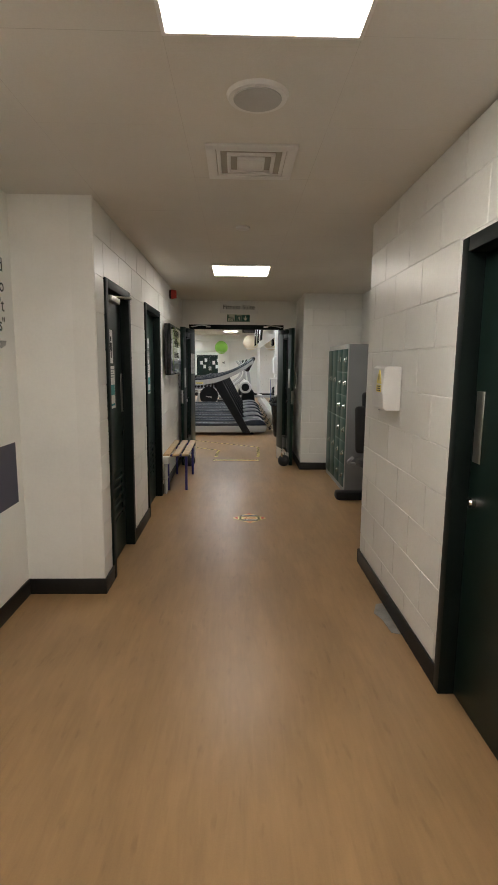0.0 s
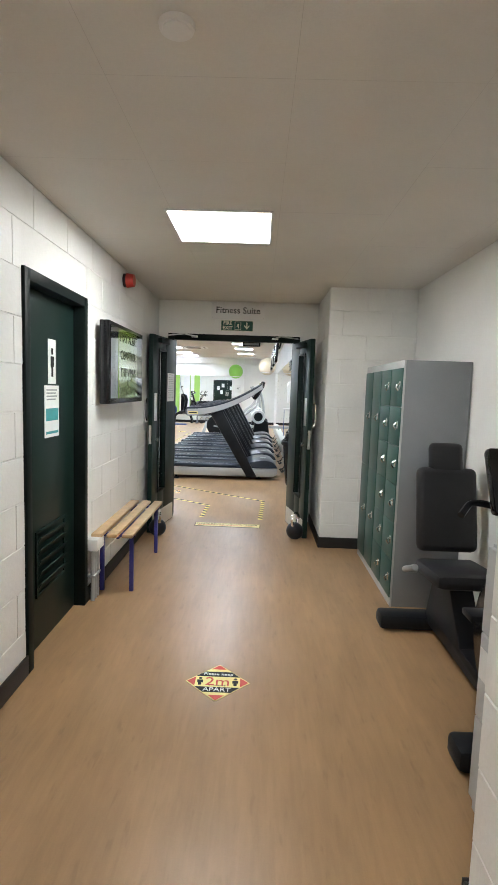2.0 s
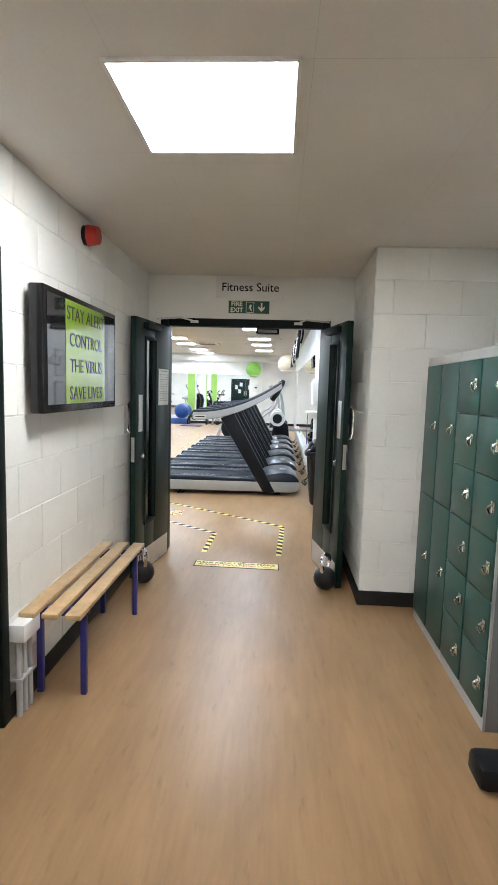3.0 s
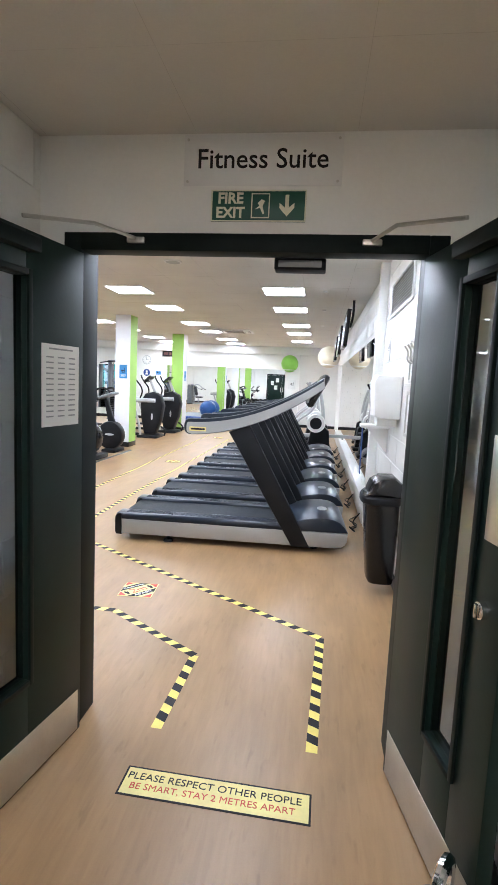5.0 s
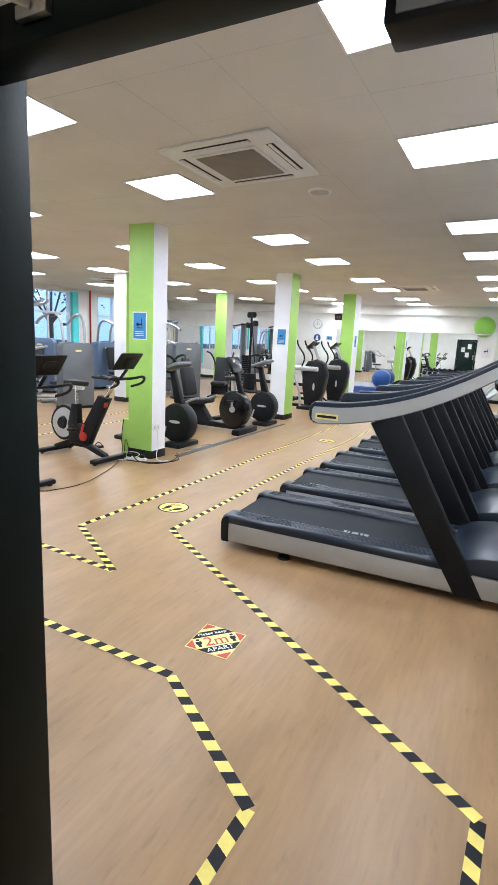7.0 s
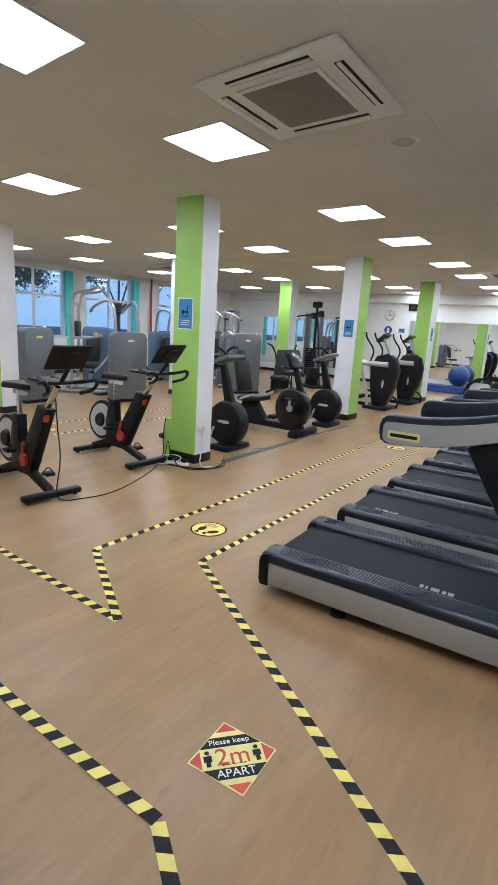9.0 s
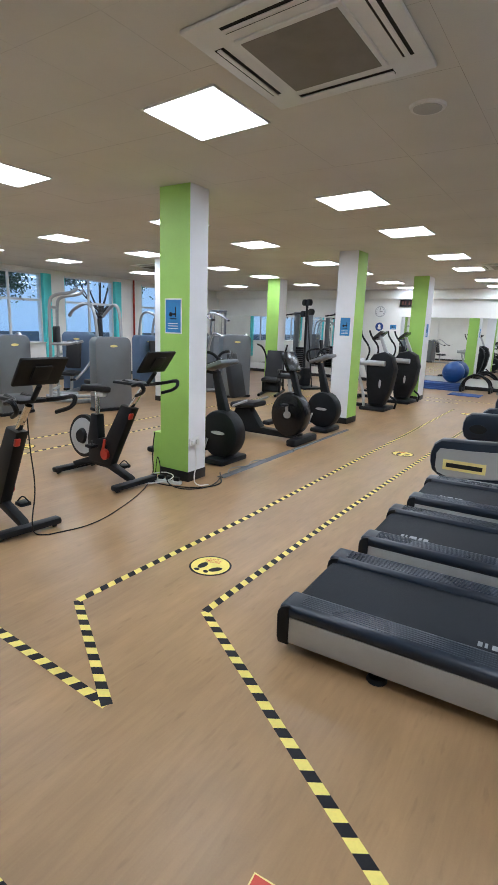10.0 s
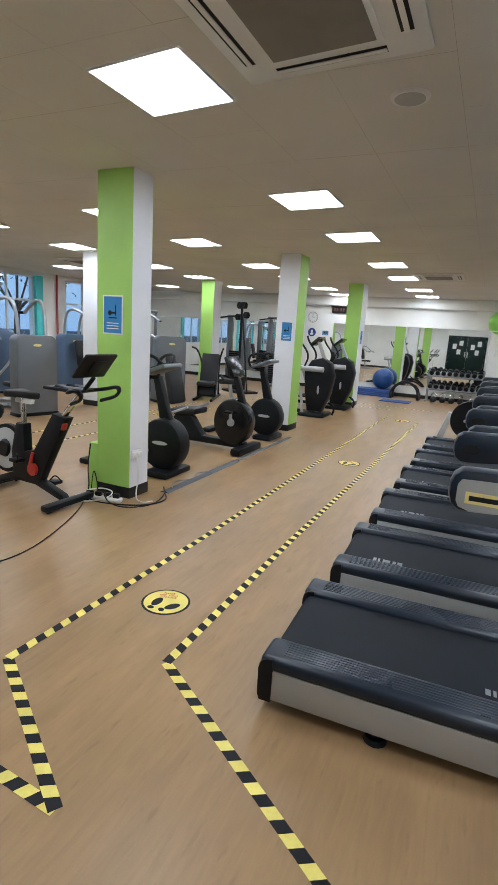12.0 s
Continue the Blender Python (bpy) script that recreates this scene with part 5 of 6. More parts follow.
strength_machine(pose(-7.80, 7.06, 0, 0, 0, 165), "grey weight machine with rounded stack tower", MACH, 1.34, "high")
strength_machine(pose(-8.62, 5.60, 0, 0, 0, 185), "grey weight machine beside the column", MACH, 1.34, "press", 0.62)
strength_machine(pose(-10.4, 8.45, 0, 0, 0, -60), "blue-grey weight machine by the windows", MACHB, 1.36, "low")
strength_machine(pose(-10.2, 10.4, 0, 0, 0, 0), "blue-grey weight machine by the windows", MACHB, 1.30, "high")
strength_machine(pose(-7.25, 10.25, 0, 0, 0, 150), "grey weight machine with black pads", MACH, 1.42, "press")
strength_machine(pose(-8.3, 11.1, 0, 0, 0, 170), "grey weight machine with black pads", MACH, 1.36, "low")
strength_machine(pose(-10.9, 5.8, 0, 0, 0, 20), "grey weight machine by the windows", MACH, 1.30, "press")
strength_machine(pose(-10.4, 12.8, 0, 0, 0, -10), "grey weight machine with tall arms", MACH, 1.40, "high")
strength_machine(pose(-7.9, 3.0, 0, 0, 0, 10), "silver-tubed weight machine with black pads", MACH, 1.25, "press", 0.6)

t = thing("chin_dip_tower", "tall silver tube chin and dip tower", "weight machine", "strength machines", pose(-9.45, 7.15, 0, 0, 0, 40))
for q in (-1, 1):
    bm = B()
    tube(bm, [(-0.1, q * 0.30, 0.04), (-0.05, q * 0.30, 1.0), (-0.05, q * 0.30, 1.95), (0.05, q * 0.30, 2.08), (0.40, q * 0.34, 2.12), (0.50, q * 0.30, 2.22)], 0.032)
    part("upright", bm, TUBE, t)
    bm = B()
    tube(bm, [(-0.05, q * 0.30, 1.15), (0.30, q * 0.30, 1.15), (0.45, q * 0.30, 1.2)], 0.028)
    part("dip_arm", bm, TUBE, t)
    bm = B()
    tube(bm, [(-0.35, q * 0.34, 0.04), (0.6, q * 0.34, 0.04)], 0.035)
    part("foot", bm, TUBE, t)
for z in (0.25, 1.85, 0.75):
    bm = B()
    tube(bm, [(-0.05, -0.30, z), (-0.05, 0.30, z)], 0.028)
    part("cross_bar", bm, TUBE, t)
bm = B()
box(bm, (0.0, 0, 1.32), (0.08, 0.34, 0.34), 0.03)
part("back_pad", bm, VINYLB, t)

t = thing("leg_press", "black inclined leg press bench with padded seat", "weight machine", "strength machines", pose(-6.95, 11.55, 0, 0, 0, -70))
bm = B()
box(bm, (0, 0, 0.55), (0.14, 0.42, 1.05), 0.03, (0, -22, 0))
part("back_pad", bm, VINYLB, t)
bm = B()
box(bm, (0.38, 0, 0.38), (0.42, 0.40, 0.10), 0.035)
part("seat", bm, VINYLB, t)
bm = B()
for q in (-0.2, 0.2):
    tube(bm, [(-0.5, q, 0.04), (0.8, q, 0.04)], 0.035)
    tube(bm, [(0.3, q, 0.04), (0.3, q, 0.36)], 0.03)
    tube(bm, [(-0.3, q, 0.05), (-0.12, q, 0.85), (0.05, q * 1.5, 1.15), (0.35, q * 1.8, 1.2)], 0.022)
part("frame", bm, BLACK, t)

t = thing("cable_column", "tall black training rig with round weights on top", "weight machine", "strength machines", pose(-7.05, 13.35, 0, 0, 0, -30))
bm = B()
tube(bm, [(0, 0, 0.05), (0, 0, 2.25)], 0.035)
tube(bm, [(0.45, 0, 0.05), (0.05, 0, 2.0)], 0.02)
part("mast", bm, BLACK, t)
bm = B()
bx(bm, -0.35, 0.55, -0.3, 0.3, 0, 0.06, 0.02)
bx(bm, -0.15, 0.2, -0.12, 0.12, 0.06, 0.55, 0.03)
part("base", bm, BLACK, t)
for a, z in ((-0.1, 2.3), (0.1, 2.3), (0.22, 2.05), (-0.16, 2.0)):
    bm = B()
    cyl(bm, (a, -0.05, z), (a, 0.05, z), 0.085, None, 18)
    part("disc", bm, BLACK, t)


def cable_tower(m):
    t = thing("cable_tower", "grey cable pulley tower with visible weight stack", "weight machine", "strength machines", m)
    bm = B()
    bx(bm, -0.18, 0.18, -0.28, 0.28, 0, 0.06, 0.02)
    bx(bm, -0.16, 0.16, -0.26, -0.22, 0.06, 2.05, 0.01)
    bx(bm, -0.16, 0.16, 0.22, 0.26, 0.06, 2.05, 0.01)
    bx(bm, -0.16, 0.16, -0.28, 0.28, 2.05, 2.12, 0.015)
    part("frame", bm, MACH, t)
    for k in range(14):
        bm = B()
        bx(bm, -0.10, 0.10, -0.18, 0.18, 0.10 + k * 0.066, 0.156 + k * 0.066, 0.004)
        part("plate", bm, BLACK, t)
    for q in (-0.12, 0.12):
        bm = B()
        cyl(bm, (0, q, 1.0), (0, q, 2.05), 0.012, None, 8)
        part("guide_rod", bm, CHROME, t)
    bm = B()
    tube(bm, [(0.16, 0, 2.08), (0.55, 0, 2.06), (0.62, -0.35, 2.0)], 0.022)
    part("top_bar", bm, BLACK, t)
    return t


CTW = cable_tower(pose(-8.3, 15.6, 0, 0, 0, -90))
copy_thing(CTW, pose(-6.95, 15.7, 0, 0, 0, -90))
copy_thing(CTW, pose(-11.2, 14.9, 0, 0, 0, -45))

# machines beyond the treadmills
def arc_stepper(m):
    t = thing("arc_stepper", "white-framed stepper with round black side covers", "cardio machine", "steppers", m)
    bm = B()
    bx(bm, -0.9, 0.5, -0.30, 0.30, 0, 0.08, 0.03)
    part("base", bm, BLACK, t)
    bm = B()
    prism(bm, [(-0.1, 0.08), (0.45, 0.08), (0.40, 0.55), (0.22, 0.72), (0.0, 0.55)], "y", -0.16, 0.16, 0.04)
    part("housing", bm, BLACK, t)
    for q in (-1, 1):
        bm = B()
        cyl(bm, (0.10, q * 0.18, 0.72), (0.10, q * 0.26, 0.72), 0.21, 0.19, 28)
        part("side_cover", bm, WHITEP, t, "round white side cover")
        bm = B()
        cyl(bm, (0.10, q * 0.26, 0.72), (0.10, q * 0.265, 0.72), 0.13, None, 24)
        part("cover_disc", bm, BLACK, t)
        bm = B()
        tube(bm, [(-0.55, q * 0.22, 0.25), (-0.35, q * 0.26, 0.75), (0.05, q * 0.26, 1.0), (0.10, q * 0.27, 1.35), (-0.10, q * 0.27, 1.62)], 0.026)
        part("swing_arm", bm, LGREY, t)
        bm = B()
        box(bm, (-0.65, q * 0.16, 0.26), (0.40, 0.15, 0.05), 0.02)
        part("pedal", bm, BLACK, t)
    bm = B()
    tube(bm, [(0.28, 0, 0.65), (0.22, 0, 1.2), (0.12, 0, 1.5)], 0.04)
    part("mast", bm, LGREY, t)
    bm = B()
    box(bm, (0.10, 0, 1.55), (0.06, 0.40, 0.26), 0.02, (0, 30, 0))
    part("console", bm, GLOSSB, t)
    return t


AS = arc_stepper(pose(0.15, 9.6, 0, 0, 0, 0))
copy_thing(AS, pose(0.15, 10.9, 0, 0, 0, 0))
copy_thing(AS, pose(0.05, 12.6, 0, 0, 0, 5))
t = thing("rowing_machine", "grey rowing machine with round black flywheel housing", "rowing machine", "", pose(-1.06, 10.4, 0, 0, 0, 6))
bm = B()
cyl(bm, (0, -0.13, 0.36), (0, 0.13, 0.36), 0.33, 0.31, 32)
fw = part("flywheel_housing", bm, BLACK, t)
bm = B()
box(bm, (0, -0.133, 0.33), (0.22, 0.004, 0.045), 0.001, (0, 8, 0))
part("badge", bm, LGREY, fw)
bm = B()
bx(bm, 0.28, 2.1, -0.05, 0.05, 0.30, 0.38, 0.015)
part("rail", bm, LGREY, t)
for xx in (0.0, 2.0):
    bm = B()
    bx(bm, xx - 0.05, xx + 0.05, -0.24, 0.24, 0, 0.05, 0.015)
    bx(bm, xx - 0.03, xx + 0.03, -0.03, 0.03, 0.05, 0.32, 0.01)
    part("leg", bm, LGREY, t)
bm = B()
prism(bm, [(-0.52, 0.0), (-0.40, 0.0), (-0.28, 0.46), (-0.36, 0.46)], "y", -0.10, 0.10, 0.01)
bx(bm, -0.34, 0.0, -0.04, 0.04, 0.36, 0.44, 0.008)
part("front_frame", bm, LGREY, t)
bm = B()
box(bm, (1.5, 0, 0.43), (0.26, 0.32, 0.07), 0.03)
part("seat", bm, VINYLB, t)
bm = B()
bx(bm, 0.1, 0.16, -0.16, 0.16, 0.62, 0.88, 0.02)
part("console", bm, GLOSSB, t)

# ---- right-hand wall of the gym ----
bm = B()
bx(bm, GXR - 0.09, GXR, 3.70, 3.84, 0, GZ, 0.004)
solid("trim", bm, WALLW, "white boxed upright at the mirror's end", "trim", kind="structure")
bm = B()
bx(bm, GXR - 0.10, GXR, 3.84, 13.4, 0, 0.26, 0.006)
solid("trim", bm, WALLW, "white boxed plinth under the mirrors", "trim", kind="structure")
for k in range(8):
    y0 = 3.845 + k * 1.19
    bm = B()
    bx(bm, GXR - 0.014, GXR - 0.002, y0, y0 + 1.185, 0.262, 2.18)
    solid("wall_mirror", bm, MIRROR, "tall frameless gym mirror panel on the wall", "mirror", "wall mirrors")
for k, y in enumerate((6.2, 8.3, 10.4)):
    t = thing("hanging_screen", "black flat screen hung from the ceiling, switched off", "screen", "hanging screens", pose(0.62, y, 2.42, 0, 0, 0))
    bm = B()
    box(bm, (0, 0, 0), (0.06, 0.92, 0.54), 0.01, (0, 4, 0))
    part("case", bm, GLOSSB, t)
    bm = B()
    tube(bm, [(0.06, 0, 0.05), (0.10, 0, 0.2), (0.10, 0, GZ - 2.42)], 0.02)
    part("pole", bm, BLACK, t)

def oval_shell(bm, rings, n=28):
    """A closed body of stacked rounded-rectangle rings (z, x0, x1, half width)."""
    prev = None
    for z, x0, x1, h in rings:
        cur = []
        for k in range(n):
            a = 2 * math.pi * k / n
            c, q = math.cos(a), math.sin(a)
            c, q = math.copysign(abs(c) ** 0.55, c), math.copysign(abs(q) ** 0.55, q)
            cur.append(bm.verts.new(((x0 + x1) / 2 + (x1 - x0) / 2 * c, h * q, z)))
        if prev:
            for k in range(n):
                bm.faces.new((prev[k], prev[(k + 1) % n], cur[(k + 1) % n], cur[k]))
        else:
            bm.faces.new(cur[::-1])
        prev = cur
    bm.faces.new(prev)
    return bm


t = thing("waste_bin", "glossy black plastic wall bin with swing opening", "bin", "", pose(GXR - 0.014, 1.90, 0))
bm = B()
oval_shell(bm, [(0.075, -0.18, -0.04, 0.08), (0.085, -0.205, -0.02, 0.105), (0.115, -0.22, -0.014, 0.118), (0.30, -0.24, -0.012, 0.13), (0.70, -0.272, -0.010, 0.15)])
part("body", bm, GLOSSB, t)
bm = B()
oval_shell(bm, [(0.70, -0.290, -0.004, 0.165), (0.708, -0.30, -0.002, 0.172), (0.745, -0.30, -0.002, 0.172), (0.755, -0.290, -0.004, 0.165)])
part("rim", bm, BLACK, t)
bm = B()
prism(bm, [(-0.285, 0.755), (-0.01, 0.755), (-0.01, 0.86), (-0.06, 0.90), (-0.17, 0.895), (-0.22, 0.86), (-0.235, 0.80)], "y", -0.145, 0.145, 0.03)
part("lid", bm, GLOSSB, t)
bm = B()
box(bm, (-0.235, 0, 0.825), (0.012, 0.21, 0.075), 0.01, (0, 20, 0))
part("flap", bm, BLACK, t)
bm = B()
bx(bm, -0.012, 0.014, -0.08, 0.08, 0.45, 0.65, 0.003)
part("wall_bracket", bm, STEEL, t)
t = thing("towel_dispenser", "white plastic paper towel dispenser on the wall", "dispenser", "", pose(GXR, 2.45, 1.30))
bm = B()
prism(bm, [(0.0, 0.0), (0.0, 0.36), (-0.20, 0.36), (-0.23, 0.30), (-0.21, 0.02), (-0.16, 0.0)], "y", -0.17, 0.17, 0.02)
part("case", bm, WHITEP, t)
bm = B()
bx(bm, -0.18, -0.02, -0.10, 0.10, -0.06, 0.0, 0.003)
part("paper", bm, PAPER, t)
t = thing("shelf_bracket", "white wall shelf bracket with cleaning cloth", "shelf", "", pose(GXR, 2.95, 1.18))
bm = B()
bx(bm, -0.26, 0, -0.10, 0.10, 0.0, 0.03, 0.005)
part("shelf", bm, WHITEP, t)
bm = B()
prism(bm, [(0, 0), (-0.2, 0), (0, -0.25)], "y", -0.01, 0.01)
part("bracket", bm, WHITEP, t)
bm = B()
bx(bm, -0.24, -0.235, -0.05, 0.05, -0.45, 0.03, 0.002)
part("cloth", bm, MATB, t, "blue cloth")

t = thing("wall_grille", "white framed ventilation grille with slats", "vent", "", pose(GXR, 2.72, 2.41))
bm = B()
for a, b, p, q in ((-0.62, 0.62, -0.17, -0.14), (-0.62, 0.62, 0.14, 0.17), (-0.62, -0.59, -0.14, 0.14), (0.59, 0.62, -0.14, 0.14)):
    bx(bm, -0.018, 0, a, b, p, q, 0.003)
part("frame", bm, WHITEP, t)
bm = B()
bx(bm, -0.003, -0.001, -0.59, 0.59, -0.14, 0.14)
part("backing", bm, JOINT, t)
for k in range(11):
    bm = B()
    box(bm, (-0.009, 0, -0.125 + k * 0.025), (0.003, 1.17, 0.016), 0, (0, 30, 0))
    part("slat", bm, LGREY, t)

for z in (1.77, 1.37):
    t = thing("picture_frame", "silver framed certificate on the wall", "picture frame", "frames", pose(GXR, 1.84, z))
    bm = B()
    for a, b, p, q in ((-0.15, 0.15, -0.17, -0.145), (-0.15, 0.15, 0.145, 0.17), (-0.15, -0.125, -0.145, 0.145), (0.125, 0.15, -0.145, 0.145)):
        bx(bm, -0.018, 0, a, b, p, q, 0.003)
    part("frame", bm, STEEL, t)
    bm = B()
    bx(bm, -0.008, -0.002, -0.125, 0.125, -0.145, 0.145)
    s = part("sheet", bm, PAPER, t)
    bm = B()
    for k in range(7):
        bx(bm, -0.0088, -0.008, -0.08, 0.08 - 0.02 * (k % 3), -0.09 + k * 0.028, -0.084 + k * 0.028)
    part("print", bm, GINK, s)
t = thing("coat_hooks", "row of steel coat hooks on a rail", "coat hooks", "", pose(GXR, 1.42, 1.77))
bm = B()
bx(bm, -0.015, 0, -0.3, 0.3, -0.025, 0.025, 0.004)
part("rail", bm, STEEL, t)
for k in range(5):
    bm = B()
    y = -0.24 + k * 0.12
    tube(bm, [(-0.015, y, 0), (-0.05, y, -0.04), (-0.09, y, -0.02), (-0.08, y, 0.04), (-0.11, y, 0.08)], 0.008)
    part("hook", bm, STEEL, t)
poster(GXR, 3.3, 1.95, 0.16, 0.24, 90 + 180, "small paper notice on the wall", PAPER)
for k in range(7):
    y = 3.3 + k * 1.07
    cable([(0.66, y, 0.10), (0.74, y + 0.05, 0.03), (0.70, y + 0.25, 0.01), (0.78, y + 0.35, 0.01), (0.72, y + 0.5, 0.01), (0.81, y + 0.55, 0.12)], "black treadmill power cable by the plinth", 0.008)
    cable([(0.70, y + 0.3, 0.012), (0.80, y + 0.45, 0.012), (0.68, y + 0.6, 0.012), (0.79, y + 0.8, 0.012)], "black cable coiled on the floor", 0.006)

# ---- far wall ----
for k in range(4):
    x0 = -5.5 + k * 1.135
    bm = B()
    bx(bm, x0, x0 + 1.13, GYF - 0.014, GYF - 0.002, 0.34, 2.07)
    solid("wall_mirror", bm, MIRROR, "large frameless mirror panel on the far wall", "mirror", "wall mirrors")
for k in range(4):
    x0 = -12.3 + k * 1.305
    bm = B()
    bx(bm, x0, x0 + 1.30, GYF - 0.014, GYF - 0.002, 0.34, 2.0)
    solid("wall_mirror", bm, MIRROR, "large frameless mirror panel on the far wall", "mirror", "wall mirrors")
bm = B()
bx(bm, -0.93, -0.45, GYF - 0.25, GYF, 0, 2.60, 0.004)
solid("pier", bm, WALLW, "white painted pier on the far wall", "pier", kind="structure")
t = thing("wall_clock", "round white wall clock with dark rim", "clock", "", pose(-6.2, GYF, 2.22))
bm = B()
prism(bm, ell(0, 0, 0.17, 0.17, 32), "y", -0.04, 0, 0.01)
part("rim", bm, LGREY, t)
bm = B()
prism(bm, ell(0, 0, 0.15, 0.15, 32), "y", -0.043, -0.04)
part("dial", bm, PAPER, t)
bm = B()
bx(bm, -0.006, 0.006, -0.047, -0.044, -0.01, 0.11)
bx(bm, -0.01, 0.08, -0.047, -0.044, -0.006, 0.006)
for k in range(12):
    a = k * math.pi / 6
    bx(bm, 0.13 * math.cos(a) - 0.007, 0.13 * math.cos(a) + 0.007, -0.045, -0.043, 0.13 * math.sin(a) - 0.007, 0.13 * math.sin(a) + 0.007)
part("pointers_and_marks", bm, INK, t)
t = thing("interval_timer", "black digital interval timer on the wall", "timer", "", pose(-5.35, GYF, 2.48))
bm = B()
bx(bm, -0.24, 0.24, -0.06, 0, -0.10, 0.10, 0.01)
part("case", bm, BLACK, t)
bm = B()
for a in (-0.17, -0.09, 0.03, 0.11):
    bx(bm, a, a + 0.05, -0.062, -0.06, -0.05, 0.05)
part("digits", bm, mat("dim_red_digits", (0.10, 0.03, 0.02), 0.4), t)
t = thing("round_sign", "round blue mandatory sign on the wall", "sign", "", pose(-6.2, GYF, 1.75))
bm = B()
prism(bm, ell(0, 0, 0.13, 0.13, 28), "y", -0.005, 0)
part("disc", bm, mat("sign_dark_blue", (0.012, 0.06, 0.27), 0.4), t)
bm = B()
prism(bm, ell(0, 0.03, 0.04, 0.05, 14), "y", -0.007, -0.005)
bx(bm, -0.05, 0.05, -0.007, -0.005, -0.08, -0.02)
part("mark", bm, PAPER, t)
poster(-5.75, GYF, 1.75, 0.22, 0.16, 0, "small blue notice on the far wall")
poster(-0.68, GYF - 0.25, 1.55, 0.26, 0.34, 0, "white framed notice on the pier", PAPER)


def exercise_ball(x, y, z, r, material, label):
    t = thing("exercise_ball", label, "exercise ball", "exercise balls", pose(x, y, z))
    bm = B()
    ball(bm, (0, 0, r), r, 1, 1, 1, 32, 20)
    b = part("ball", bm, material, t)
    for k in (-0.3, 0.0, 0.3):
        bm = B()
        q = math.sqrt(1 - k * k) * r
        tube(bm, [(q * math.cos(a * math.pi / 12), q * math.sin(a * math.pi / 12), r + k * r) for a in range(25)], 0.006, 6, 0)
        part("rib", bm, material, b)
    return t


def ball_bracket(x, y, z, r, wx, wy, label):
    t = thing("ball_bracket", label, "bracket", "ball brackets", pose(0, 0, 0))
    bm = B()
    tube(bm, [(x + r * 0.7 * math.cos(a * math.pi / 10), y + r * 0.7 * math.sin(a * math.pi / 10), z + r * 0.27) for a in range(21)], 0.012, 6, 0)
    part("ring", bm, WHITEP, t)
    bm = B()
    d = Vector((wx - x, wy - y, 0)).normalized()
    tube(bm, [(x + d.x * r * 0.7, y + d.y * r * 0.7, z + r * 0.27), (wx, wy, z + r * 0.27)], 0.014, 6, 0)
    part("arm", bm, WHITEP, t)


exercise_ball(-0.78, 16.15, 1.97, 0.30, BALLG, "lime green exercise ball on a wall bracket")
ball_bracket(-0.78, 16.15, 1.97, 0.30, -0.78, GYF - 0.25, "white ring bracket holding a ball")
exercise_ball(0.50, 12.5, 2.05, 0.30, BALLC, "cream exercise ball on a wall bracket")
ball_bracket(0.50, 12.5, 2.05, 0.30, GXR, 12.5, "white ring bracket holding a ball")
bm = B()
for k in range(4):
    bx(bm, -4.9 + 0.03 * k, -3.4, 16.05, 16.65, 0.001 + k * 0.05, 0.049 + k * 0.05, 0.012)
solid("mat_stack", bm, MATB, "stacked blue foam mats by the mirror", "mat")
exercise_ball(-3.72, 16.46, 0.20, 0.31, BALLB, "glossy blue exercise ball resting on mats")
bm = B()
bx(bm, -3.5, -2.7, 14.95, 15.55, 0.001, 0.02, 0.008)
solid("floor_mat", bm, MATB, "flat blue exercise mat on the floor", "mat")
t = thing("ab_roller", "arched black tubular ab trainer with wheels", "ab trainer", "", pose(-3.0, 16.05, 0))
bm = B()
tube(bm, [(-0.38, 0, 0.10), (-0.34, 0, 0.35), (0, 0, 0.56), (0.34, 0, 0.35), (0.38, 0, 0.10)], 0.035)
tube(bm, [(-0.38, 0.3, 0.10), (-0.34, 0.3, 0.35), (0, 0.3, 0.50), (0.34, 0.3, 0.35), (0.38, 0.3, 0.10)], 0.025)
part("arch", bm, BLACK, t)
for q in (-0.38, 0.38):
    bm = B()
    cyl(bm, (q - 0.03, 0.0, 0.11), (q + 0.03, 0.0, 0.11), 0.11, None, 18)
    cyl(bm, (q - 0.03, 0.3, 0.10), (q + 0.03, 0.3, 0.10), 0.10, None, 18)
    part("wheel", bm, BLACK, t)

rack = thing("dumbbell_rack", "grey two-tier steel rack for dumbbells", "rack", "", pose(-1.70, 16.35, 0))
for q in (-0.72, 0.72):
    bm = B()
    prism(bm, [(-0.28, 0), (0.25, 0), (0.25, 0.05), (0.16, 0.06), (0.10, 0.95), (0.04, 0.95), (0.05, 0.06), (-0.28, 0.05)], "x", q - 0.03, q + 0.03, 0.008)
    part("end_frame", bm, GREY, rack)
for z in (0.40, 0.78):
    bm = B()
    box(bm, (0, 0.0, z), (1.42, 0.34, 0.03), 0.008, (18, 0, 0))
    part("shelf", bm, GREY, rack)


def dumbbell(m):
    t = thing("dumbbell", "chrome dumbbell with round black ends", "dumbbell", "dumbbells on the rack", m)
    bm = B()
    cyl(bm, (0, -0.06, 0), (0, 0.06, 0), 0.017, None, 10)
    part("bar", bm, CHROME, t)
    for q in (-1, 1):
        bm = B()
        cyl(bm, (0, q * 0.06, 0), (0, q * 0.14, 0), 0.062, None, 16)
        e = part("end", bm, BLACK, t)
        bm = B()
        cyl(bm, (0, q * 0.14, 0), (0, q * 0.146, 0), 0.045, None, 16)
        part("end_cap", bm, BLACK, e)
    return t


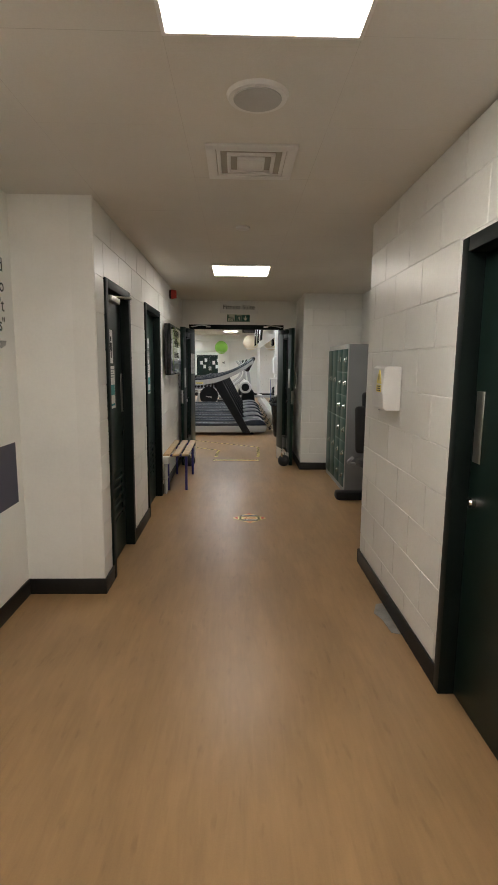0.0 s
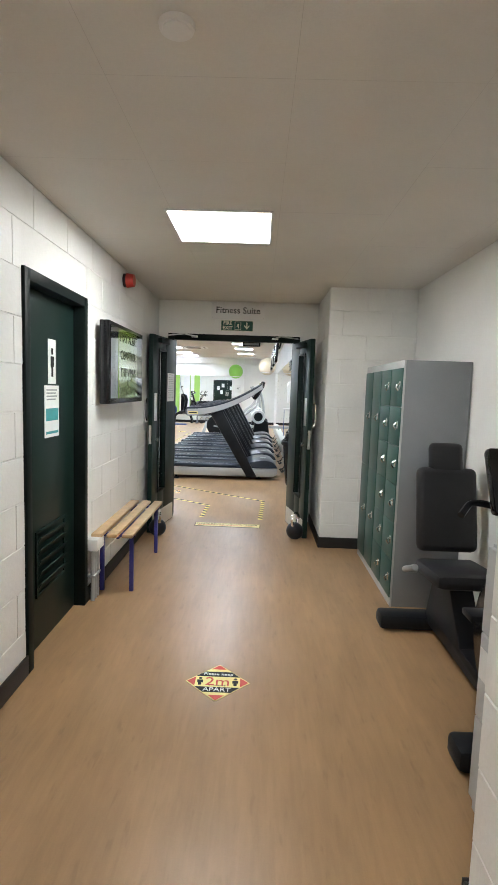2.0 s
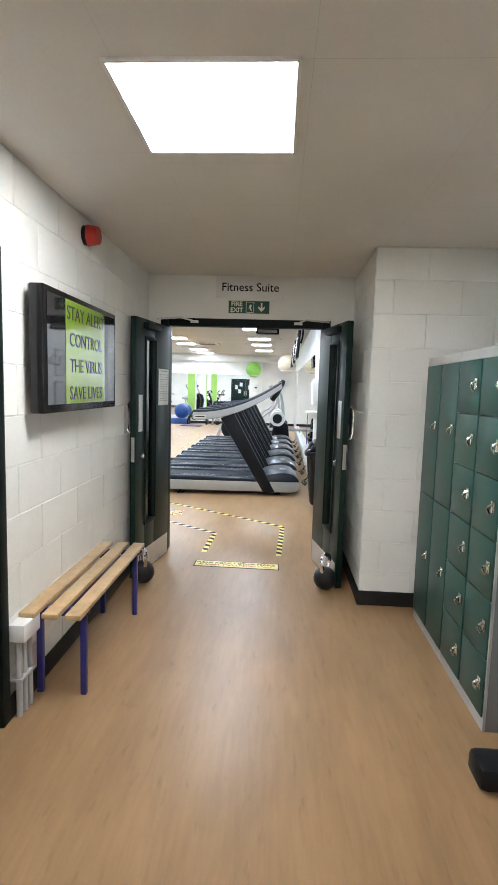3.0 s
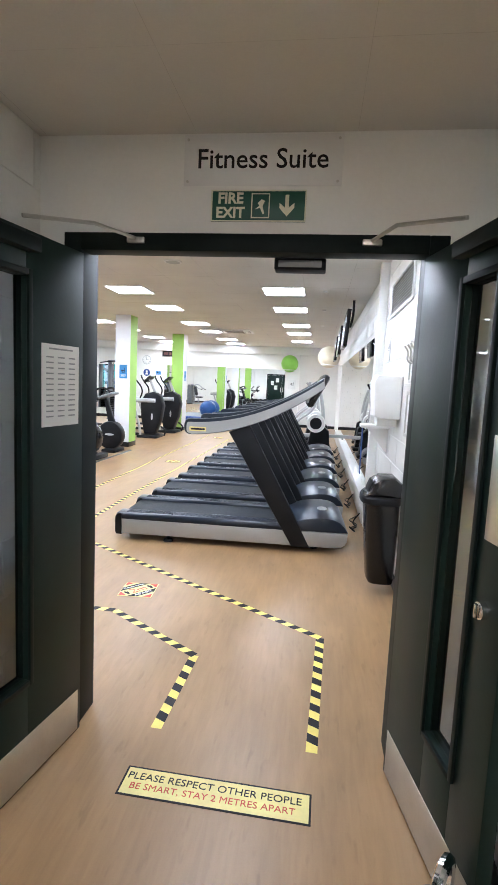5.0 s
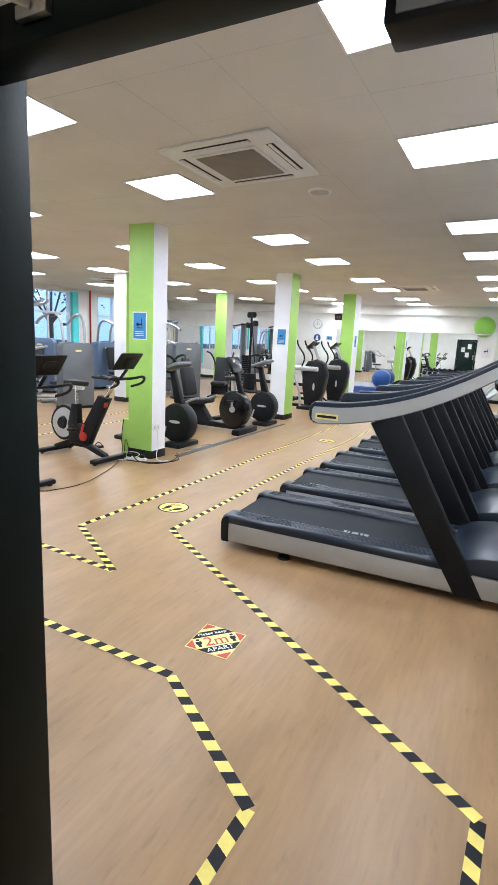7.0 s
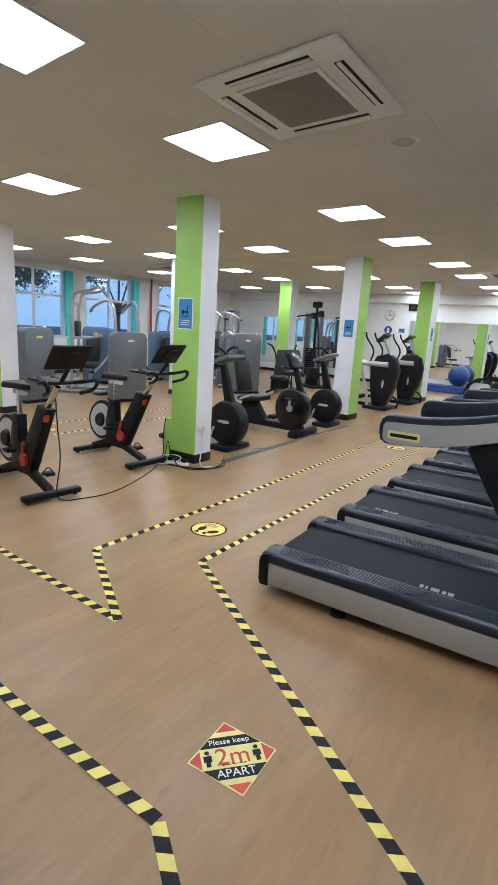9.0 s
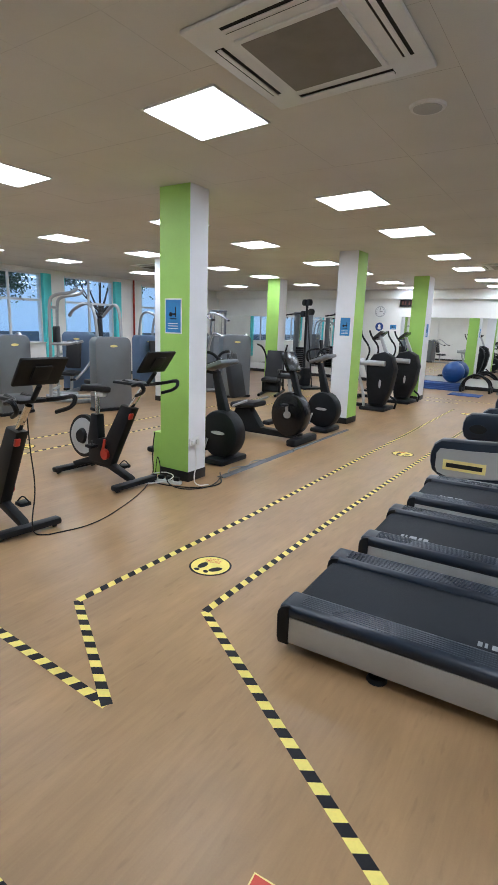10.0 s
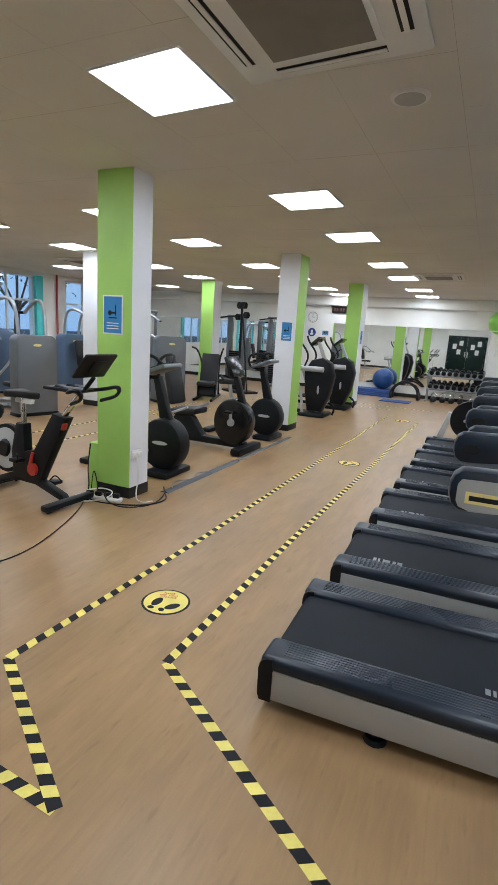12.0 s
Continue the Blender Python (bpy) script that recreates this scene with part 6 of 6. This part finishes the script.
DB = None
for z in (0.40, 0.78):
    for k in range(9):
        m = pose(-2.34 + k * 0.16, 16.33, z + 0.083, 18, 0, 0)
        DB = copy_thing(DB, m) if DB else dumbbell(m)
for k in range(5):
    kettlebell(-2.2 + k * 0.24, 16.2, 0, 0.085, 20 * k, "black kettlebell under the dumbbell rack", "kettlebells")

# ---- double doors of the back wall ----
t = thing("double_doors", "dark green double doors with paper notices, closed", "door", "", pose(-2.22, 0.14, 0))
tagged(t, kind="structure")
bm = B()
for a, b, p, q in ((-1.05, -0.98, 0, 2.2), (0.98, 1.05, 0, 2.2), (-0.98, 0.98, 2.13, 2.2)):
    bx(bm, a, b, 0, 0.03, p, q, 0.004)
part("frame", bm, FRAMEG, t)
for a in (-0.977, 0.003):
    bm = B()
    bx(bm, a, a + 0.974, 0, 0.02, 0.005, 2.127, 0.003)
    d = part("leaf", bm, DOORG, t)
    for px, pz in ((0.2, 1.45), (0.55, 1.65), (0.45, 1.15)):
        bm = B()
        bx(bm, a + px, a + px + 0.21, 0.02, 0.022, pz, pz + 0.28)
        part("notice", bm, PAPER, d)
    bm = B()
    bx(bm, (-0.10 if a < 0 else 0.04), (-0.04 if a < 0 else 0.10), 0.02, 0.024, 1.0, 1.3, 0.001)
    part("push_plate", bm, STEEL, d)

# ---- ceiling cassette ----
def cassette(x, y, label):
    t = thing("ceiling_cassette", label, "air conditioner", "ceiling cassettes", pose(x, y, GZ))
    sh = 0.085

    def fin(nm, bm, mt, par, lab=""):
        for v in bm.verts:
            v.co.y -= sh * v.co.x
        return part(nm, bm, mt, par, lab)
    bm = B()
    bx(bm, -0.46, 0.46, -0.46, 0.46, -0.022, 0.0, 0.012)
    p = fin("panel", bm, WHITEP, t, "white plastic panel")
    bm = B()
    bx(bm, -0.27, 0.27, -0.29, 0.29, -0.034, -0.022, 0.008)
    fin("grille_frame", bm, WHITEP, t)
    bm = B()
    bx(bm, -0.245, 0.245, -0.265, 0.265, -0.037, -0.034, 0.002)
    g = fin("grille", bm, mat("grille_mesh_grey", (0.24, 0.22, 0.19), 0.8, 0, 0.1, 9, 0.4, 300), t, "grey mesh intake grille")
    for a, b, c, d in ((-0.27, 0.27, 0.345, 0.40), (-0.27, 0.27, -0.40, -0.345), (-0.40, -0.345, -0.27, 0.27), (0.345, 0.40, -0.27, 0.27)):
        bm = B()
        bx(bm, a, b, c, d, -0.0235, -0.0222)
        fin("air_slot", bm, INK, t)
        bm = B()
        if b - a > d - c:
            bx(bm, a, b, (c + d) / 2 - 0.012, (c + d) / 2 + 0.012, -0.032, -0.0245, 0.003)
        else:
            bx(bm, (a + b) / 2 - 0.012, (a + b) / 2 + 0.012, c, d, -0.032, -0.0245, 0.003)
        fin("flap", bm, WHITEP, t)


cassette(-1.765, 2.935, "white square ceiling air-conditioning cassette with grey grille")
cassette(-2.0, 11.5, "white square ceiling air-conditioning cassette with grey grille")
cassette(-9.0, 9.6, "white square ceiling air-conditioning cassette with grey grille")


# ---- windows ----
for i, (y0, y1, z0, z1) in enumerate(WINS):
    w = thing("window_%d" % (i + 1), "white framed window with turquoise reveal", "window", "windows", pose(GXL - 0.12, (y0 + y1) / 2, z0))
    tagged(w, kind="structure")
    W, H = y1 - y0, z1 - z0
    bm = B()
    for a, b, p, q in ((-W / 2, W / 2, 0, 0.05), (-W / 2, W / 2, H - 0.05, H), (-W / 2, -W / 2 + 0.05, 0.05, H - 0.05), (W / 2 - 0.05, W / 2, 0.05, H - 0.05)):
        bx(bm, -0.03, 0.03, a, b, p, q, 0.004)
    part("frame", bm, WHITEP, w)
    bm = B()
    bx(bm, -0.025, 0.025, -0.03, 0.03, 0.05, H - 0.05, 0.004)
    part("mullion", bm, WHITEP, w)
    bm = B()
    bx(bm, -0.024, 0.024, -W / 2 + 0.05, W / 2 - 0.05, H * 0.60, H * 0.60 + 0.06, 0.004)
    part("transom", bm, WHITEP, w)
    for a, b in ((-W / 2 + 0.05, -0.03), (0.03, W / 2 - 0.05)):
        for p, q in ((0.05, H * 0.60), (H * 0.60 + 0.06, H - 0.05)):
            bm = B()
            bx(bm, -0.004, 0.004, a, b, p, q)
            g = part("pane", bm, GLASS, w, "clear glass pane")
            g.visible_shadow = False
    for q in (-1, 1):
        bm = B()
        bx(bm, 0.03, 0.125, q * (W / 2 - 0.008), q * W / 2, 0, H)
        part("reveal", bm, TEAL, w, "turquoise film on the reveal, its lit look put into the colour")
    bm = B()
    bx(bm, 0.03, 0.16, -W / 2, W / 2, -0.0, 0.03, 0.006)
    part("sill", bm, WHITEP, w)
    bm = B()
    bx(bm, 0.125, 0.145, W / 2 - 0.02, W / 2 + 0.22, -0.6, H, 0.003)
    part("trim_panel", bm, TEAL, w, "turquoise film panel, its lit look put into the colour")
bm = B()
cyl(bm, (GXL + 0.06, 12.3, 0), (GXL + 0.06, 12.3, GZ), 0.03, None, 12)
solid("riser_pipe", bm, ALARM, "red painted vertical riser pipe", "pipe")

# ---- outside ----
bm = B()
bx(bm, -600, GXL - 0.35, -600, 600, -0.35, -0.25)
solid("ground", bm, GROUND, "grey paved yard outside the windows", "ground", kind="structure")


bm = B()
bx(bm, -75.2, -75, -150, 200, -5, 90)
solid("backdrop", bm, glow("dusk_sky_blue", (0.17, 0.38, 0.66), 0.42), "plain blue evening sky in the distance", "sky", kind="structure")


def tree(x, y, h, label):
    t = thing("tree", label, "tree", "trees", pose(x, y, -0.25))
    bm = B()
    cyl(bm, (0, 0, 0), (0.1, 0, h * 0.45), 0.22, 0.12, 10)
    rng = random.Random(int(x * 7 + y))
    tips = []
    for k in range(9):
        a, r = k * 2.4, h * rng.uniform(0.18, 0.34)
        tip = (r * math.cos(a), r * math.sin(a), h * rng.uniform(0.55, 0.95))
        cyl(bm, (0.1, 0, h * rng.uniform(0.3, 0.44)), tip, 0.07, 0.02, 6)
        tips.append(tip)
    part("trunk", bm, BARK, t)
    vs, fs = [], []
    for tip in tips:
        for _ in range(420):
            c = Vector(tip) + Vector((rng.gauss(0, 0.5), rng.gauss(0, 0.5), rng.gauss(0, 0.4)))
            u, v = Vector((rng.uniform(-1, 1), rng.uniform(-1, 1), rng.uniform(-1, 1))).normalized(), Vector((rng.uniform(-1, 1), rng.uniform(-1, 1), rng.uniform(-1, 1))).normalized()
            i = len(vs)
            vs.extend([c - u * 0.11, c + v * 0.06, c + u * 0.11, c - v * 0.06])
            fs.append((i, i + 1, i + 2, i + 3))
    me = bpy.data.meshes.new("crown")
    me.from_pydata(vs, [], fs)
    me.materials.append(BLADE)
    ob = new("crown", me)
    ob.parent = t


tree(-24.5, 10.0, 6.5, "leafy tree outside the windows")
tree(-27.0, 15.5, 7.0, "leafy tree outside the windows")
tree(-26.0, 22.5, 6.5, "leafy tree outside the windows")
# ---- painted blocks of the walls ----
CACHE = {}


def block_mesh(axis, out, w, h):
    """One block front: a shallow slab with chamfered edges, standing proud of the joint."""
    key = (axis, out > 0, round(w, 3), round(h, 3))
    if key not in CACHE:
        d, c = 0.0045, 0.003
        o = 1 if out > 0 else -1
        back = [(-w / 2, -h / 2), (w / 2, -h / 2), (w / 2, h / 2), (-w / 2, h / 2)]
        front = [(-w / 2 + c, -h / 2 + c), (w / 2 - c, -h / 2 + c), (w / 2 - c, h / 2 - c), (-w / 2 + c, h / 2 - c)]
        vs = [((0, u, v) if axis == "y" else (u, 0, v)) for u, v in back] + [((o * d, u, v) if axis == "y" else (u, o * d, v)) for u, v in front]
        fs = [(4, 5, 6, 7)] + [(i, (i + 1) % 4, 4 + (i + 1) % 4, 4 + i) for i in range(4)]
        me = bpy.data.meshes.new("block")
        me.from_pydata(vs, [], fs)
        bm = bmesh.new()
        bm.from_mesh(me)
        bmesh.ops.recalc_face_normals(bm, faces=bm.faces[:])
        f = max(bm.faces, key=lambda q: q.calc_area())
        n = f.normal.x if axis == "y" else f.normal.y
        if n * o < 0:
            bmesh.ops.reverse_faces(bm, faces=bm.faces[:])
        bm.to_mesh(me)
        bm.free()
        me.materials.append(PAINT)
        CACHE[key] = me
    return CACHE[key]


rng = random.Random(5)
for ob, axis, face, off, u0, u1, z0, z1, openings, shift in BLOCKS:
    out = -off
    r, z = 0, z0 + 0.012
    while z < z1 - 0.03:
        h = min(0.225, z1 - z)
        u = u0 - (0.225 if r % 2 else 0.0) - shift
        while u < u1:
            spans = [(max(u, u0), min(u + 0.45, u1))]
            for o in openings:
                if z < o[3] - 0.02:
                    spans = [s for a, b in spans for s in ((a, min(b, o[0])), (max(a, o[1]), b))]
            for a, b in spans:
                if b - a > 0.03:
                    w, hh = b - a - 0.004, h - 0.004
                    q = new("block", block_mesh(axis, out, w, hh))
                    q.parent = ob
                    pr = rng.uniform(-0.0018, 0.0004)
                    if axis == "y":
                        q.location = (face + off + (pr if out > 0 else -pr), (a + b) / 2, z + h / 2)
                    else:
                        q.location = ((a + b) / 2, face + off + (pr if out > 0 else -pr), z + h / 2)
            u += 0.45
        z += 0.225
        r += 1
